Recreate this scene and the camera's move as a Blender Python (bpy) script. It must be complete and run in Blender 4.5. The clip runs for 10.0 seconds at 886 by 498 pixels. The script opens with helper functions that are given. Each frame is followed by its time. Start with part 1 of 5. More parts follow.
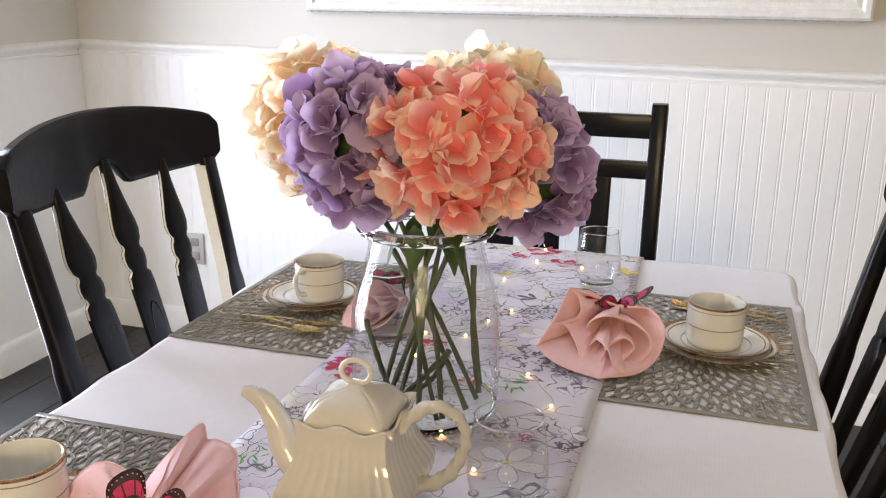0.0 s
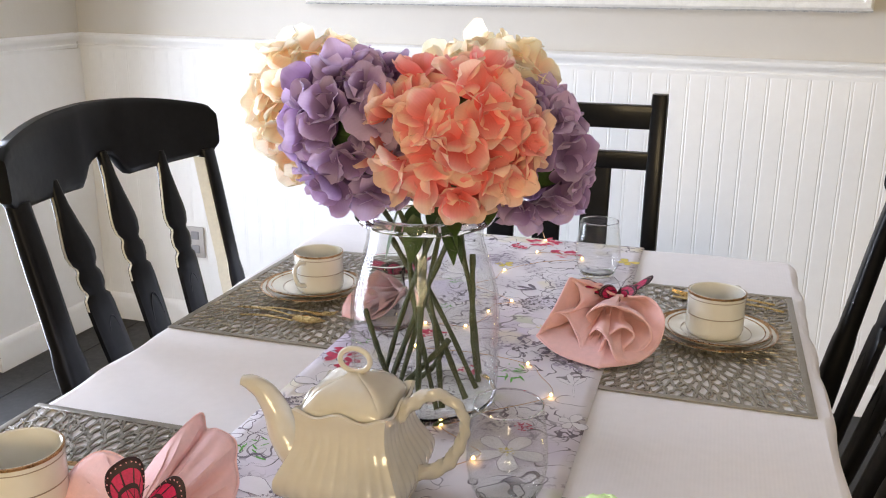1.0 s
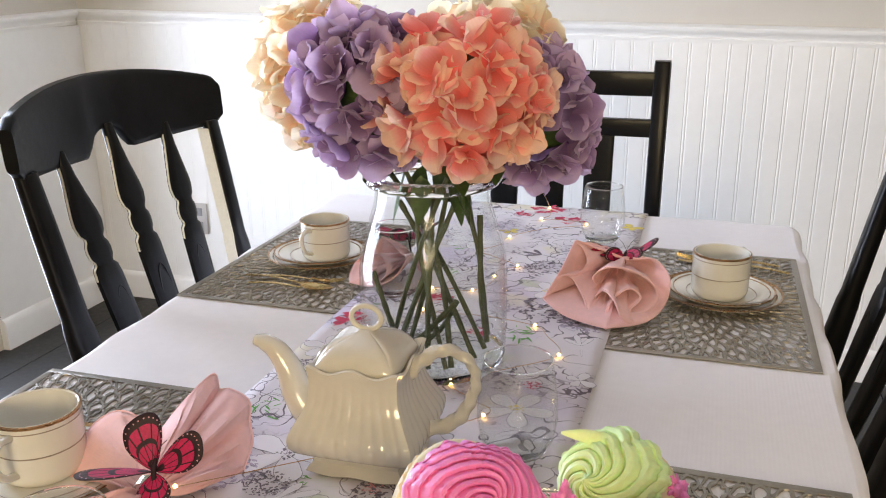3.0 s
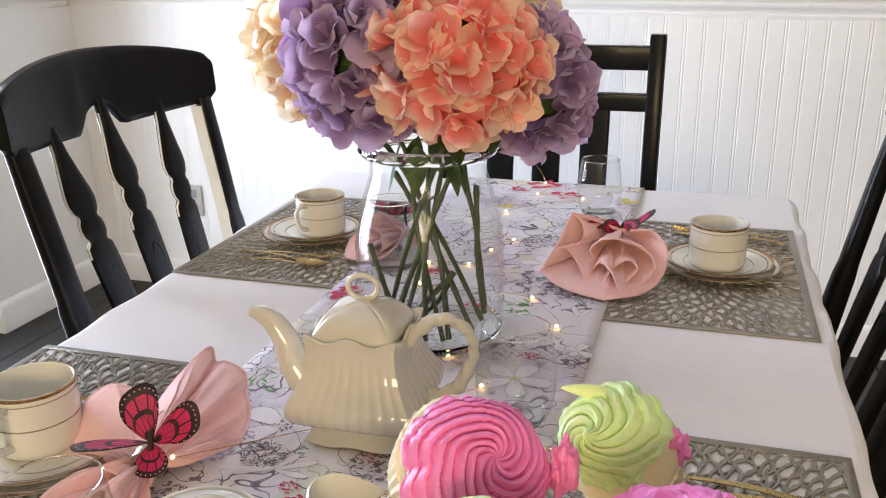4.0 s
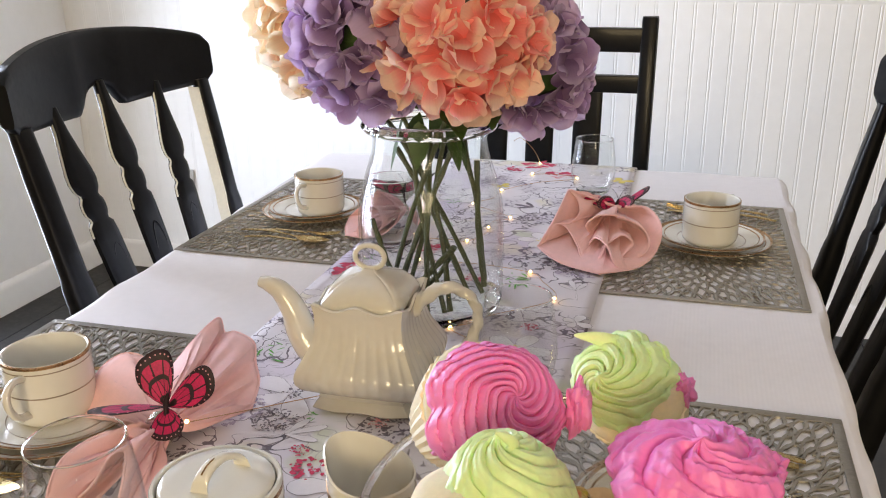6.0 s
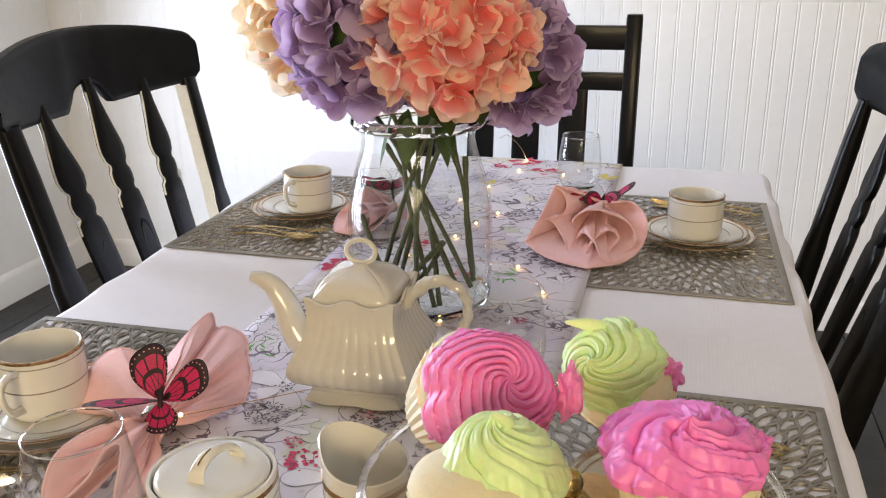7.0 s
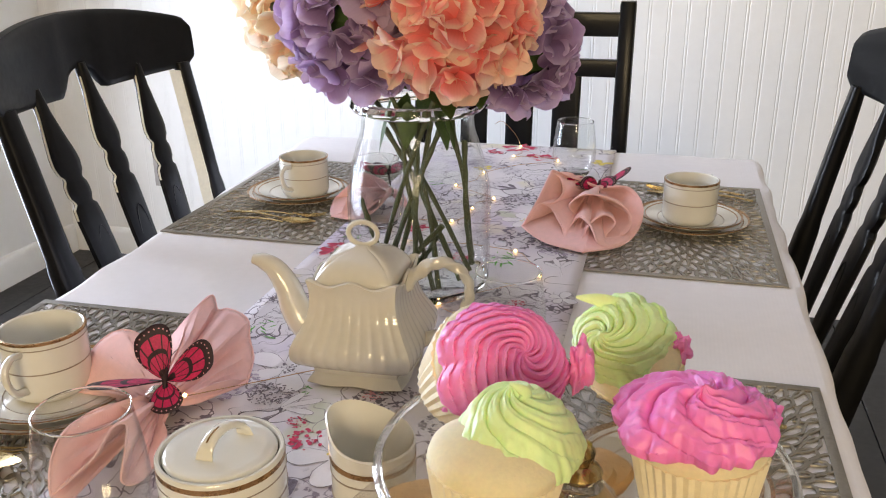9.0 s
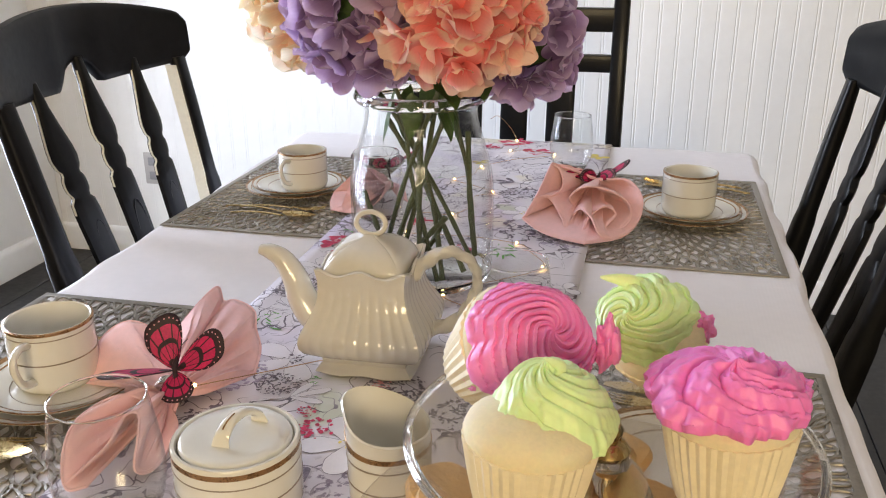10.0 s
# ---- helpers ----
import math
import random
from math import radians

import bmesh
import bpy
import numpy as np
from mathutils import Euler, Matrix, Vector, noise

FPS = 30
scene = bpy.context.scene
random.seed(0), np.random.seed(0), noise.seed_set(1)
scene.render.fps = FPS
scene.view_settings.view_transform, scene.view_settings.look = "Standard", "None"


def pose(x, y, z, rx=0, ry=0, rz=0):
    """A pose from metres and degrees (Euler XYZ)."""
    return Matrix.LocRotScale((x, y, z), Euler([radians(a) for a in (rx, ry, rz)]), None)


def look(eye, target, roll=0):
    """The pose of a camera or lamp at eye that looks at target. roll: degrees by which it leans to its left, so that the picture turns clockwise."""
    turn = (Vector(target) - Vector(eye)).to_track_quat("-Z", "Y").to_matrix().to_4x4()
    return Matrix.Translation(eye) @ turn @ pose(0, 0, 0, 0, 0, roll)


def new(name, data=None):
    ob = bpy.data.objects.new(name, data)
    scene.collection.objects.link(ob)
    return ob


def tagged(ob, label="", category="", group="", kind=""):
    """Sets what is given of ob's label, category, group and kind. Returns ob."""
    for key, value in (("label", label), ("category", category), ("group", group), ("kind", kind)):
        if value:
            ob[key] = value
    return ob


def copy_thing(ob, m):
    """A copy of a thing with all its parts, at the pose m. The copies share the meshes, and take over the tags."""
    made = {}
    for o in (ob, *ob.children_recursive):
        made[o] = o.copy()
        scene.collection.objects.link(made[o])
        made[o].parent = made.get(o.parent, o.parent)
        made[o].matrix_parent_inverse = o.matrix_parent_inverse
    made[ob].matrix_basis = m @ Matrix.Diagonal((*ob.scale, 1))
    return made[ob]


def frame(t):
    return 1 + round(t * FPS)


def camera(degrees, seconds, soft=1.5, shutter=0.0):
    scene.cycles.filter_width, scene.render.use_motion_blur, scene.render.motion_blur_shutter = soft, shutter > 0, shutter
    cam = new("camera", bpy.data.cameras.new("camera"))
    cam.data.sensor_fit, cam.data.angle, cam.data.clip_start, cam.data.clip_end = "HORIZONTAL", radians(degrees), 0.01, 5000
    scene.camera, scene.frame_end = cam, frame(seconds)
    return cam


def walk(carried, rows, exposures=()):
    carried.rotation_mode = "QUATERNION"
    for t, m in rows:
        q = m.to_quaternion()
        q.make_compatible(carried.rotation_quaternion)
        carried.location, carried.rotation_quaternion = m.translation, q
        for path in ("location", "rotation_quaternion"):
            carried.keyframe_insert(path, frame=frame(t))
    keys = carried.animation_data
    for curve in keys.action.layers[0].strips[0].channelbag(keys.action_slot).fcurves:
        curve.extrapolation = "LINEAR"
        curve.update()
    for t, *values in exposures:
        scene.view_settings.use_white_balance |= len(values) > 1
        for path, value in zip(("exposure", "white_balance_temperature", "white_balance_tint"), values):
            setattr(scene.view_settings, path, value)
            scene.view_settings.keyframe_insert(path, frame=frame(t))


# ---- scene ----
cam = camera(54.2, 10.0, 1.1)
PATH = [
    (0, (0.028, 0.054, 1.211), (-0.544, 1.89, 0.663), 0.6),
    (0.5, (0.029, 0.055, 1.208), (-0.543, 1.891, 0.656), 0.5),
    (1, (0.03, 0.055, 1.205), (-0.543, 1.887, 0.644), 0.4),
    (1.5, (0.03, 0.052, 1.201), (-0.548, 1.88, 0.629), 0.1),
    (2, (0.028, 0.047, 1.198), (-0.55, 1.871, 0.616), 0.0),
    (2.5, (0.027, 0.041, 1.195), (-0.55, 1.862, 0.602), -0.1),
    (4, (0.025, 0.043, 1.174), (-0.533, 1.851, 0.529), -0.8),
    (4.5, (0.024, 0.04, 1.17), (-0.53, 1.845, 0.51), -0.7),
    (5, (0.022, 0.033, 1.168), (-0.527, 1.836, 0.498), -0.7),
    (5.5, (0.019, 0.022, 1.167), (-0.523, 1.826, 0.495), -0.7),
    (7, (0.017, 0.001, 1.166), (-0.48, 1.817, 0.491), -0.7),
    (7.5, (0.014, -0.006, 1.165), (-0.47, 1.811, 0.483), -0.6),
    (8, (0.011, -0.009, 1.164), (-0.467, 1.807, 0.477), -0.6),
    (8.5, (0.008, -0.01, 1.163), (-0.465, 1.805, 0.468), -0.5),
    (9, (0.007, -0.01, 1.162), (-0.462, 1.805, 0.463), -0.4),
    (9.5, (0.002, -0.011, 1.16), (-0.459, 1.805, 0.459), -0.5),
    (10, (-0.011, -0.02, 1.154), (-0.45, 1.801, 0.454), -0.3),
]
walk(cam, [(t, look(eye, target, roll)) for t, eye, target, roll in PATH], exposures=[(0, 0.27, 8700, 6), (5, 0.26, 8700, 6), (10, 0.19, 8700, 6)])

# world, daylight and exposure
world = bpy.data.worlds.new("world")
world.use_nodes = True
scene.world = world
wn = world.node_tree
sky = wn.nodes.new("ShaderNodeTexSky")
sky.sky_type, sky.sun_disc, sky.sun_elevation, sky.sun_rotation = "NISHITA", False, radians(42), radians(200)
wn.links.new(sky.outputs[0], wn.nodes["Background"].inputs[0])
wn.nodes["Background"].inputs[1].default_value = 0.12


def window_light(name, at, towards, wide, high, watts, colour, spread=180):
    lamp = bpy.data.lights.new(name, "AREA")
    lamp.shape, lamp.size, lamp.size_y, lamp.energy, lamp.color = "RECTANGLE", wide, high, watts, colour
    lamp.spread = radians(spread)  # a narrowed spread cuts off the shallow angles, dimming the wall beside
    new(name, lamp).matrix_world = look(at, towards)


DOOR = (0.90, 2.05, 2.05)      # glazed door in the left wall: y from, y to, height
WINDOW = (-0.45, 1.45, 0.85, 2.1)  # window behind: x from, x to, sill, head
window_light("patio_daylight", (-2.345, 1.475, 1.03), (0, 1.475, 1.03), 1.05, 1.95, 103, (0.51, 0.64, 1.0), 150)
window_light("window_daylight", (0.50, -2.72, 1.55), (0.50, 0, 1.55), 1.2, 0.85, 50, (1.0, 0.84, 0.62))


# ---- materials ----
def shader(name, base, rough=0.5, metal=0.0, vary=0.06, scale=30.0, bump=0.0, bump_scale=None, fine=6.0, **more):
    """A principled material: base colour varied by a coarse and a fine noise, with relief."""
    m = bpy.data.materials.new(name)
    m.use_nodes = True
    nt = m.node_tree
    p = nt.nodes["Principled BSDF"]
    p.inputs["Roughness"].default_value, p.inputs["Metallic"].default_value = rough, metal
    for key, value in more.items():
        p.inputs[key.replace("_", " ")].default_value = value
    co = nt.nodes.new("ShaderNodeTexCoord")
    n1, n2 = nt.nodes.new("ShaderNodeTexNoise"), nt.nodes.new("ShaderNodeTexNoise")
    n1.inputs["Scale"].default_value, n1.inputs["Detail"].default_value = scale, 4
    n2.inputs["Scale"].default_value, n2.inputs["Detail"].default_value = scale * fine, 3
    add = nt.nodes.new("ShaderNodeMath")
    add.operation = "ADD"
    for k, n in enumerate((n1, n2)):
        nt.links.new(co.outputs["Object"], n.inputs["Vector"])
        nt.links.new(n.outputs["Fac"], add.inputs[k])
    rng = nt.nodes.new("ShaderNodeMapRange")
    rng.inputs[1].default_value, rng.inputs[2].default_value = 0.7, 1.3
    rng.inputs[3].default_value, rng.inputs[4].default_value = 1 - vary, 1 + vary
    nt.links.new(add.outputs[0], rng.inputs[0])
    mix = nt.nodes.new("ShaderNodeVectorMath")
    mix.operation = "SCALE"
    mix.inputs[0].default_value = base[:3]
    nt.links.new(rng.outputs[0], mix.inputs["Scale"])
    nt.links.new(mix.outputs[0], p.inputs["Base Color"])
    rr = nt.nodes.new("ShaderNodeMapRange")
    rr.inputs[1].default_value, rr.inputs[2].default_value = 0.7, 1.3
    rr.inputs[3].default_value, rr.inputs[4].default_value = max(rough * 0.8, 0.0), min(rough * 1.2 + 0.01, 1)
    nt.links.new(add.outputs[0], rr.inputs[0])
    nt.links.new(rr.outputs[0], p.inputs["Roughness"])
    if bump:
        b = nt.nodes.new("ShaderNodeBump")
        b.inputs["Strength"].default_value, b.inputs["Distance"].default_value = bump, 0.002
        nb = nt.nodes.new("ShaderNodeTexNoise")
        nb.inputs["Scale"].default_value, nb.inputs["Detail"].default_value = bump_scale or scale * 8, 4
        nt.links.new(co.outputs["Object"], nb.inputs["Vector"])
        nt.links.new(nb.outputs["Fac"], b.inputs["Height"])
        nt.links.new(b.outputs[0], p.inputs["Normal"])
    return m


def weave(m, period, strength, axis="X", both=False):
    """Adds a fine woven rib of that period in metres to a material's relief."""
    nt = m.node_tree
    p = nt.nodes["Principled BSDF"]
    co = nt.nodes.new("ShaderNodeTexCoord")
    last = None
    for ax in (("X", "Y") if both else (axis,)):
        w = nt.nodes.new("ShaderNodeTexWave")
        w.bands_direction = ax
        w.inputs["Scale"].default_value, w.inputs["Distortion"].default_value = 2 * math.pi / 20 / period, 0.3
        nt.links.new(co.outputs["Object"], w.inputs["Vector"])
        b = nt.nodes.new("ShaderNodeBump")
        b.inputs["Strength"].default_value, b.inputs["Distance"].default_value = strength, 0.0012
        nt.links.new(w.outputs["Fac"], b.inputs["Height"])
        if last:
            nt.links.new(last.outputs[0], b.inputs["Normal"])
        last = b
    nt.links.new(last.outputs[0], p.inputs["Normal"])
    return m


def glass(name, tint=(0.97, 0.99, 0.98), rough=0.0, ior=1.45):
    m = bpy.data.materials.new(name)
    m.use_nodes = True
    p = m.node_tree.nodes["Principled BSDF"]
    p.inputs["Base Color"].default_value = (*tint, 1)
    p.inputs["Transmission Weight"].default_value, p.inputs["Roughness"].default_value, p.inputs["IOR"].default_value = 1.0, rough, ior
    return m


def thin_glass(name, tint=(0.985, 0.99, 0.988), strength=0.03):
    """Thin blown glass: lets light straight through and mirrors at its own Fresnel gloss."""
    m = bpy.data.materials.new(name)
    m.use_nodes = True
    nt = m.node_tree
    nt.nodes.remove(nt.nodes["Principled BSDF"])
    see, gloss, mix, fres, power, gain = (nt.nodes.new(k) for k in ("ShaderNodeBsdfTransparent", "ShaderNodeBsdfGlossy", "ShaderNodeMixShader", "ShaderNodeLayerWeight", "ShaderNodeMath", "ShaderNodeMath"))
    see.inputs[0].default_value, gloss.inputs["Roughness"].default_value = (*tint, 1), 0.02
    power.operation, power.inputs[1].default_value = "POWER", 4.0
    gain.operation, gain.inputs[1].default_value, gain.inputs[2].default_value = "MULTIPLY_ADD", 0.6, strength
    fres.inputs["Blend"].default_value = 0.5
    nt.links.new(fres.outputs["Facing"], power.inputs[0])
    nt.links.new(power.outputs[0], gain.inputs[0])
    nt.links.new(gain.outputs[0], mix.inputs[0])
    nt.links.new(see.outputs[0], mix.inputs[1])
    nt.links.new(gloss.outputs[0], mix.inputs[2])
    nt.links.new(mix.outputs[0], nt.nodes["Material Output"].inputs[0])
    return m


def petal_paint(name, heart, middle, tip, glow=0.34):
    """Silk petal: colour runs from its root to its tip, a little different on every floret, and lets light through."""
    m = bpy.data.materials.new(name)
    m.use_nodes = True
    nt = m.node_tree
    p = nt.nodes["Principled BSDF"]
    uv, info = nt.nodes.new("ShaderNodeUVMap"), nt.nodes.new("ShaderNodeObjectInfo")
    sep = nt.nodes.new("ShaderNodeSeparateXYZ")
    nt.links.new(uv.outputs[0], sep.inputs[0])
    co, no = nt.nodes.new("ShaderNodeTexCoord"), nt.nodes.new("ShaderNodeTexNoise")
    no.inputs["Scale"].default_value, no.inputs["Detail"].default_value = 60, 3
    nt.links.new(co.outputs["Object"], no.inputs["Vector"])
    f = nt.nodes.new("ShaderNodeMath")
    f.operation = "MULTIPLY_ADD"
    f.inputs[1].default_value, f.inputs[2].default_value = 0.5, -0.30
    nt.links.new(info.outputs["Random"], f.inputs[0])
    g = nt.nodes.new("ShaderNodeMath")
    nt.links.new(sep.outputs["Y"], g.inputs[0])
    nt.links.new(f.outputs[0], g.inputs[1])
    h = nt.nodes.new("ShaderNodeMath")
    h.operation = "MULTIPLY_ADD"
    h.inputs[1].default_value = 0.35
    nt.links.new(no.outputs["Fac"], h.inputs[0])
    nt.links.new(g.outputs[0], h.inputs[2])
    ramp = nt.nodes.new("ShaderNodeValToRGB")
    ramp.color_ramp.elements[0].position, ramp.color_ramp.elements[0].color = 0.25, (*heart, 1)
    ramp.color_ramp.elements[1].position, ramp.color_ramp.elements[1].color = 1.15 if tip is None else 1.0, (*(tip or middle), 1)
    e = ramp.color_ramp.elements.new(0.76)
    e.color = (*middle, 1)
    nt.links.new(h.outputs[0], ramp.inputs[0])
    # every petal a little lighter or darker, paler towards its sides, with fine veins
    geo, side, vein = nt.nodes.new("ShaderNodeNewGeometry"), nt.nodes.new("ShaderNodeMath"), nt.nodes.new("ShaderNodeTexWave")
    side.operation = "PINGPONG"
    side.inputs[1].default_value = 0.5
    nt.links.new(sep.outputs["X"], side.inputs[0])
    vein.bands_direction = "X"
    vein.inputs["Scale"].default_value, vein.inputs["Distortion"].default_value = 3.2, 2.0
    nt.links.new(uv.outputs[0], vein.inputs["Vector"])
    value = nt.nodes.new("ShaderNodeMath")
    value.operation = "MULTIPLY_ADD"
    value.inputs[1].default_value, value.inputs[2].default_value = 0.34, 0.86
    nt.links.new(geo.outputs["Random Per Island"], value.inputs[0])
    edge = nt.nodes.new("ShaderNodeMapRange")
    edge.inputs[1].default_value, edge.inputs[2].default_value = 0.0, 0.22
    edge.inputs[3].default_value, edge.inputs[4].default_value = 0.16, 0.0
    nt.links.new(side.outputs[0], edge.inputs[0])
    both, fine = nt.nodes.new("ShaderNodeMath"), nt.nodes.new("ShaderNodeMath")
    nt.links.new(value.outputs[0], both.inputs[0])
    nt.links.new(edge.outputs[0], both.inputs[1])
    fine.operation = "MULTIPLY_ADD"
    fine.inputs[1].default_value = -0.03
    nt.links.new(vein.outputs["Fac"], fine.inputs[0])
    nt.links.new(both.outputs[0], fine.inputs[2])
    tone = nt.nodes.new("ShaderNodeVectorMath")
    tone.operation = "SCALE"
    nt.links.new(ramp.outputs[0], tone.inputs[0])
    nt.links.new(fine.outputs[0], tone.inputs["Scale"])
    nt.links.new(tone.outputs[0], p.inputs["Base Color"])
    p.inputs["Roughness"].default_value = 0.7
    p.inputs["Sheen Weight"].default_value = 0.15
    tr, mx = nt.nodes.new("ShaderNodeBsdfTranslucent"), nt.nodes.new("ShaderNodeMixShader")
    mx.inputs[0].default_value = glow
    nt.links.new(tone.outputs[0], tr.inputs[0])
    nt.links.new(p.outputs[0], mx.inputs[1])
    nt.links.new(tr.outputs[0], mx.inputs[2])
    nt.links.new(mx.outputs[0], nt.nodes["Material Output"].inputs[0])
    wv, b = nt.nodes.new("ShaderNodeTexNoise"), nt.nodes.new("ShaderNodeBump")
    wv.inputs["Scale"].default_value = 160
    b.inputs["Strength"].default_value, b.inputs["Distance"].default_value = 0.4, 0.001
    nt.links.new(co.outputs["Object"], wv.inputs["Vector"])
    nt.links.new(wv.outputs["Fac"], b.inputs["Height"])
    nt.links.new(b.outputs[0], p.inputs["Normal"])
    return m


def runner_paint():
    """White cotton printed with fine ink drawing, faint lilac and yellow washes."""
    m = shader("printed_cotton", (0.74, 0.70, 0.75), 0.85, vary=0.03, scale=8)
    nt = m.node_tree
    p = nt.nodes["Principled BSDF"]
    base = p.inputs["Base Color"].links[0].from_socket
    co = nt.nodes.new("ShaderNodeTexCoord")

    def noise_at(scale, detail=3, off=0.0):
        mp, n = nt.nodes.new("ShaderNodeMapping"), nt.nodes.new("ShaderNodeTexNoise")
        mp.inputs["Location"].default_value = (off, off * 0.7, 0)
        n.inputs["Scale"].default_value, n.inputs["Detail"].default_value = scale, detail
        nt.links.new(co.outputs["Object"], mp.inputs[0])
        nt.links.new(mp.outputs[0], n.inputs["Vector"])
        return n

    def step(socket, lo, hi):
        r = nt.nodes.new("ShaderNodeMapRange")
        r.inputs[1].default_value, r.inputs[2].default_value = lo, hi
        nt.links.new(socket, r.inputs[0])
        return r.outputs[0]

    def times(a, b):
        x = nt.nodes.new("ShaderNodeMath")
        x.operation = "MULTIPLY"
        nt.links.new(a, x.inputs[0])
        nt.links.new(b, x.inputs[1])
        return x.outputs[0]

    def lay(under, fac, colour, strength=1.0):
        x = nt.nodes.new("ShaderNodeMix")
        x.data_type = "RGBA"
        x.inputs[7].default_value = (*colour, 1)
        s = nt.nodes.new("ShaderNodeMath")
        s.operation = "MULTIPLY"
        s.inputs[1].default_value = strength
        nt.links.new(fac, s.inputs[0])
        nt.links.new(s.outputs[0], x.inputs[0])
        nt.links.new(under, x.inputs[6])
        return x.outputs[2]

    c = lay(base, step(noise_at(7, 2, 3.1).outputs["Fac"], 0.55, 0.7), (0.56, 0.47, 0.66), 0.6)
    c = lay(c, step(noise_at(9, 2, 7.7).outputs["Fac"], 0.62, 0.7), (0.74, 0.66, 0.38), 0.45)
    c = lay(c, step(noise_at(11, 2, 1.3).outputs["Fac"], 0.66, 0.72), (0.50, 0.58, 0.35), 0.5)
    # drawn outlines
    warp = nt.nodes.new("ShaderNodeVectorMath")
    warp.operation = "MULTIPLY_ADD"
    warp.inputs[1].default_value = (0.03, 0.03, 0)
    nt.links.new(noise_at(14, 2).outputs["Color"], warp.inputs[0])
    nt.links.new(co.outputs["Object"], warp.inputs[2])
    for scale, width, mask, strength, ink in ((26, 0.010, 0.50, 0.9, (0.10, 0.08, 0.11)), (48, 0.014, 0.53, 0.9, (0.13, 0.10, 0.14)), (17, 0.007, 0.46, 0.8, (0.16, 0.13, 0.15))):
        away, dist = noise_at(scale, 1.2, scale * 0.31), nt.nodes.new("ShaderNodeMath")
        nt.links.new(warp.outputs[0], away.inputs["Vector"])
        dist.operation = "COMPARE"
        dist.inputs[1].default_value, dist.inputs[2].default_value = 0.5, width
        nt.links.new(away.outputs["Fac"], dist.inputs[0])
        c = lay(c, times(dist.outputs[0], step(noise_at(9, 2, scale).outputs["Fac"], mask, mask + 0.05)), ink, strength)
    blot = times(step(noise_at(150, 3, 5.0).outputs["Fac"], 0.54, 0.60), step(noise_at(8, 2, 2.2).outputs["Fac"], 0.56, 0.62))
    c = lay(c, step(noise_at(8, 2, 2.2).outputs["Fac"], 0.52, 0.66), (0.46, 0.41, 0.48), 0.55)
    c = lay(c, blot, (0.16, 0.12, 0.18), 0.8)
    nt.links.new(c, p.inputs["Base Color"])
    return m


WALL_PAINT = shader("greige_wall_paint", (0.62, 0.59, 0.54), 0.7, vary=0.02, scale=3, bump=0.15, bump_scale=90)
WHITE_PAINT = shader("white_satin_paint", (0.86, 0.86, 0.85), 0.45, vary=0.02, scale=5, bump=0.08, bump_scale=60)
CEILING = shader("ceiling_white", (0.80, 0.785, 0.755), 0.9, vary=0.02, scale=4)
FLOORBOARD = shader("dark_grey_wood", (0.020, 0.020, 0.021), 0.55, vary=0.35, scale=9, bump=0.2, bump_scale=70)
DISTRESSED = shader("distressed_white", (0.80, 0.79, 0.76), 0.6, vary=0.08, scale=40, bump=0.4, bump_scale=120)
GREY_EDGE = shader("worn_grey_edge", (0.42, 0.42, 0.42), 0.7, vary=0.5, scale=90)
BLACK = shader("black_gloss_paint", (0.006, 0.006, 0.0065), 0.36, vary=0.25, scale=14, bump=0.12, bump_scale=45, Coat_Weight=0.08, Coat_Roughness=0.12, Specular_IOR_Level=0.12)
CLOTH = weave(shader("white_ribbed_cloth", (0.82, 0.79, 0.81), 0.85, vary=0.025, scale=12, Sheen_Weight=0.1), 0.0044, 0.06, "X")
# cream colour that stands in for window glare on the black chair edges
GLARE = shader("cream_glare", (0.74, 0.70, 0.58), 0.45, vary=0.06, scale=30)
WOOD = shader("table_wood", (0.06, 0.05, 0.045), 0.4, vary=0.3, scale=10)
RUNNER = runner_paint()
PEWTER = shader("pewter_vinyl", (0.28, 0.255, 0.22), 0.36, 0.50, vary=0.15, scale=45, bump=0.25, bump_scale=220)
CHINA = shader("ivory_china", (0.75, 0.735, 0.68), 0.09, vary=0.015, scale=20, Coat_Weight=0.4, Coat_Roughness=0.03)
GOLD_BAND = shader("gold_band", (0.34, 0.19, 0.09), 0.28, 0.8, vary=0.2, scale=120)
GREY_BAND = shader("fine_grey_gold_line", (0.33, 0.27, 0.22), 0.35, 0.5, vary=0.15, scale=120)
POT = shader("cream_glaze", (0.63, 0.60, 0.535), 0.055, vary=0.03, scale=18, bump=0.05, bump_scale=55, Specular_IOR_Level=0.6, Coat_Weight=0.3, Coat_Roughness=0.03)
GOLD = shader("gold_cutlery", (0.52, 0.38, 0.18), 0.26, 1.0, vary=0.08, scale=60)
LINEN = weave(shader("pink_linen", (0.91, 0.56, 0.565), 0.9, vary=0.05, scale=25, Sheen_Weight=0.2), 0.0011, 0.13, "X", True)
WING = shader("magenta_wing", (0.54, 0.014, 0.10), 0.55, vary=0.25, scale=90)
WING_BLACK = shader("wing_black", (0.025, 0.008, 0.014), 0.6, vary=0.2, scale=90)
WING_DOT = shader("wing_dot", (0.75, 0.35, 0.42), 0.6, vary=0.1, scale=90)
SILVER = shader("silver_ring", (0.6, 0.57, 0.5), 0.25, 1.0, vary=0.1, scale=80)
CLEAR = thin_glass("clear_glass", (0.982, 0.986, 0.982), 0.03)
CRYSTAL = glass("solid_glass", (0.98, 0.99, 0.985), 0.0, 1.42)
PLATE_GLASS = thin_glass("plate_glass", (0.92, 0.90, 0.875), 0.09)
VASE_GLASS = thin_glass("vase_glass", (0.985, 0.992, 0.988), 0.012)
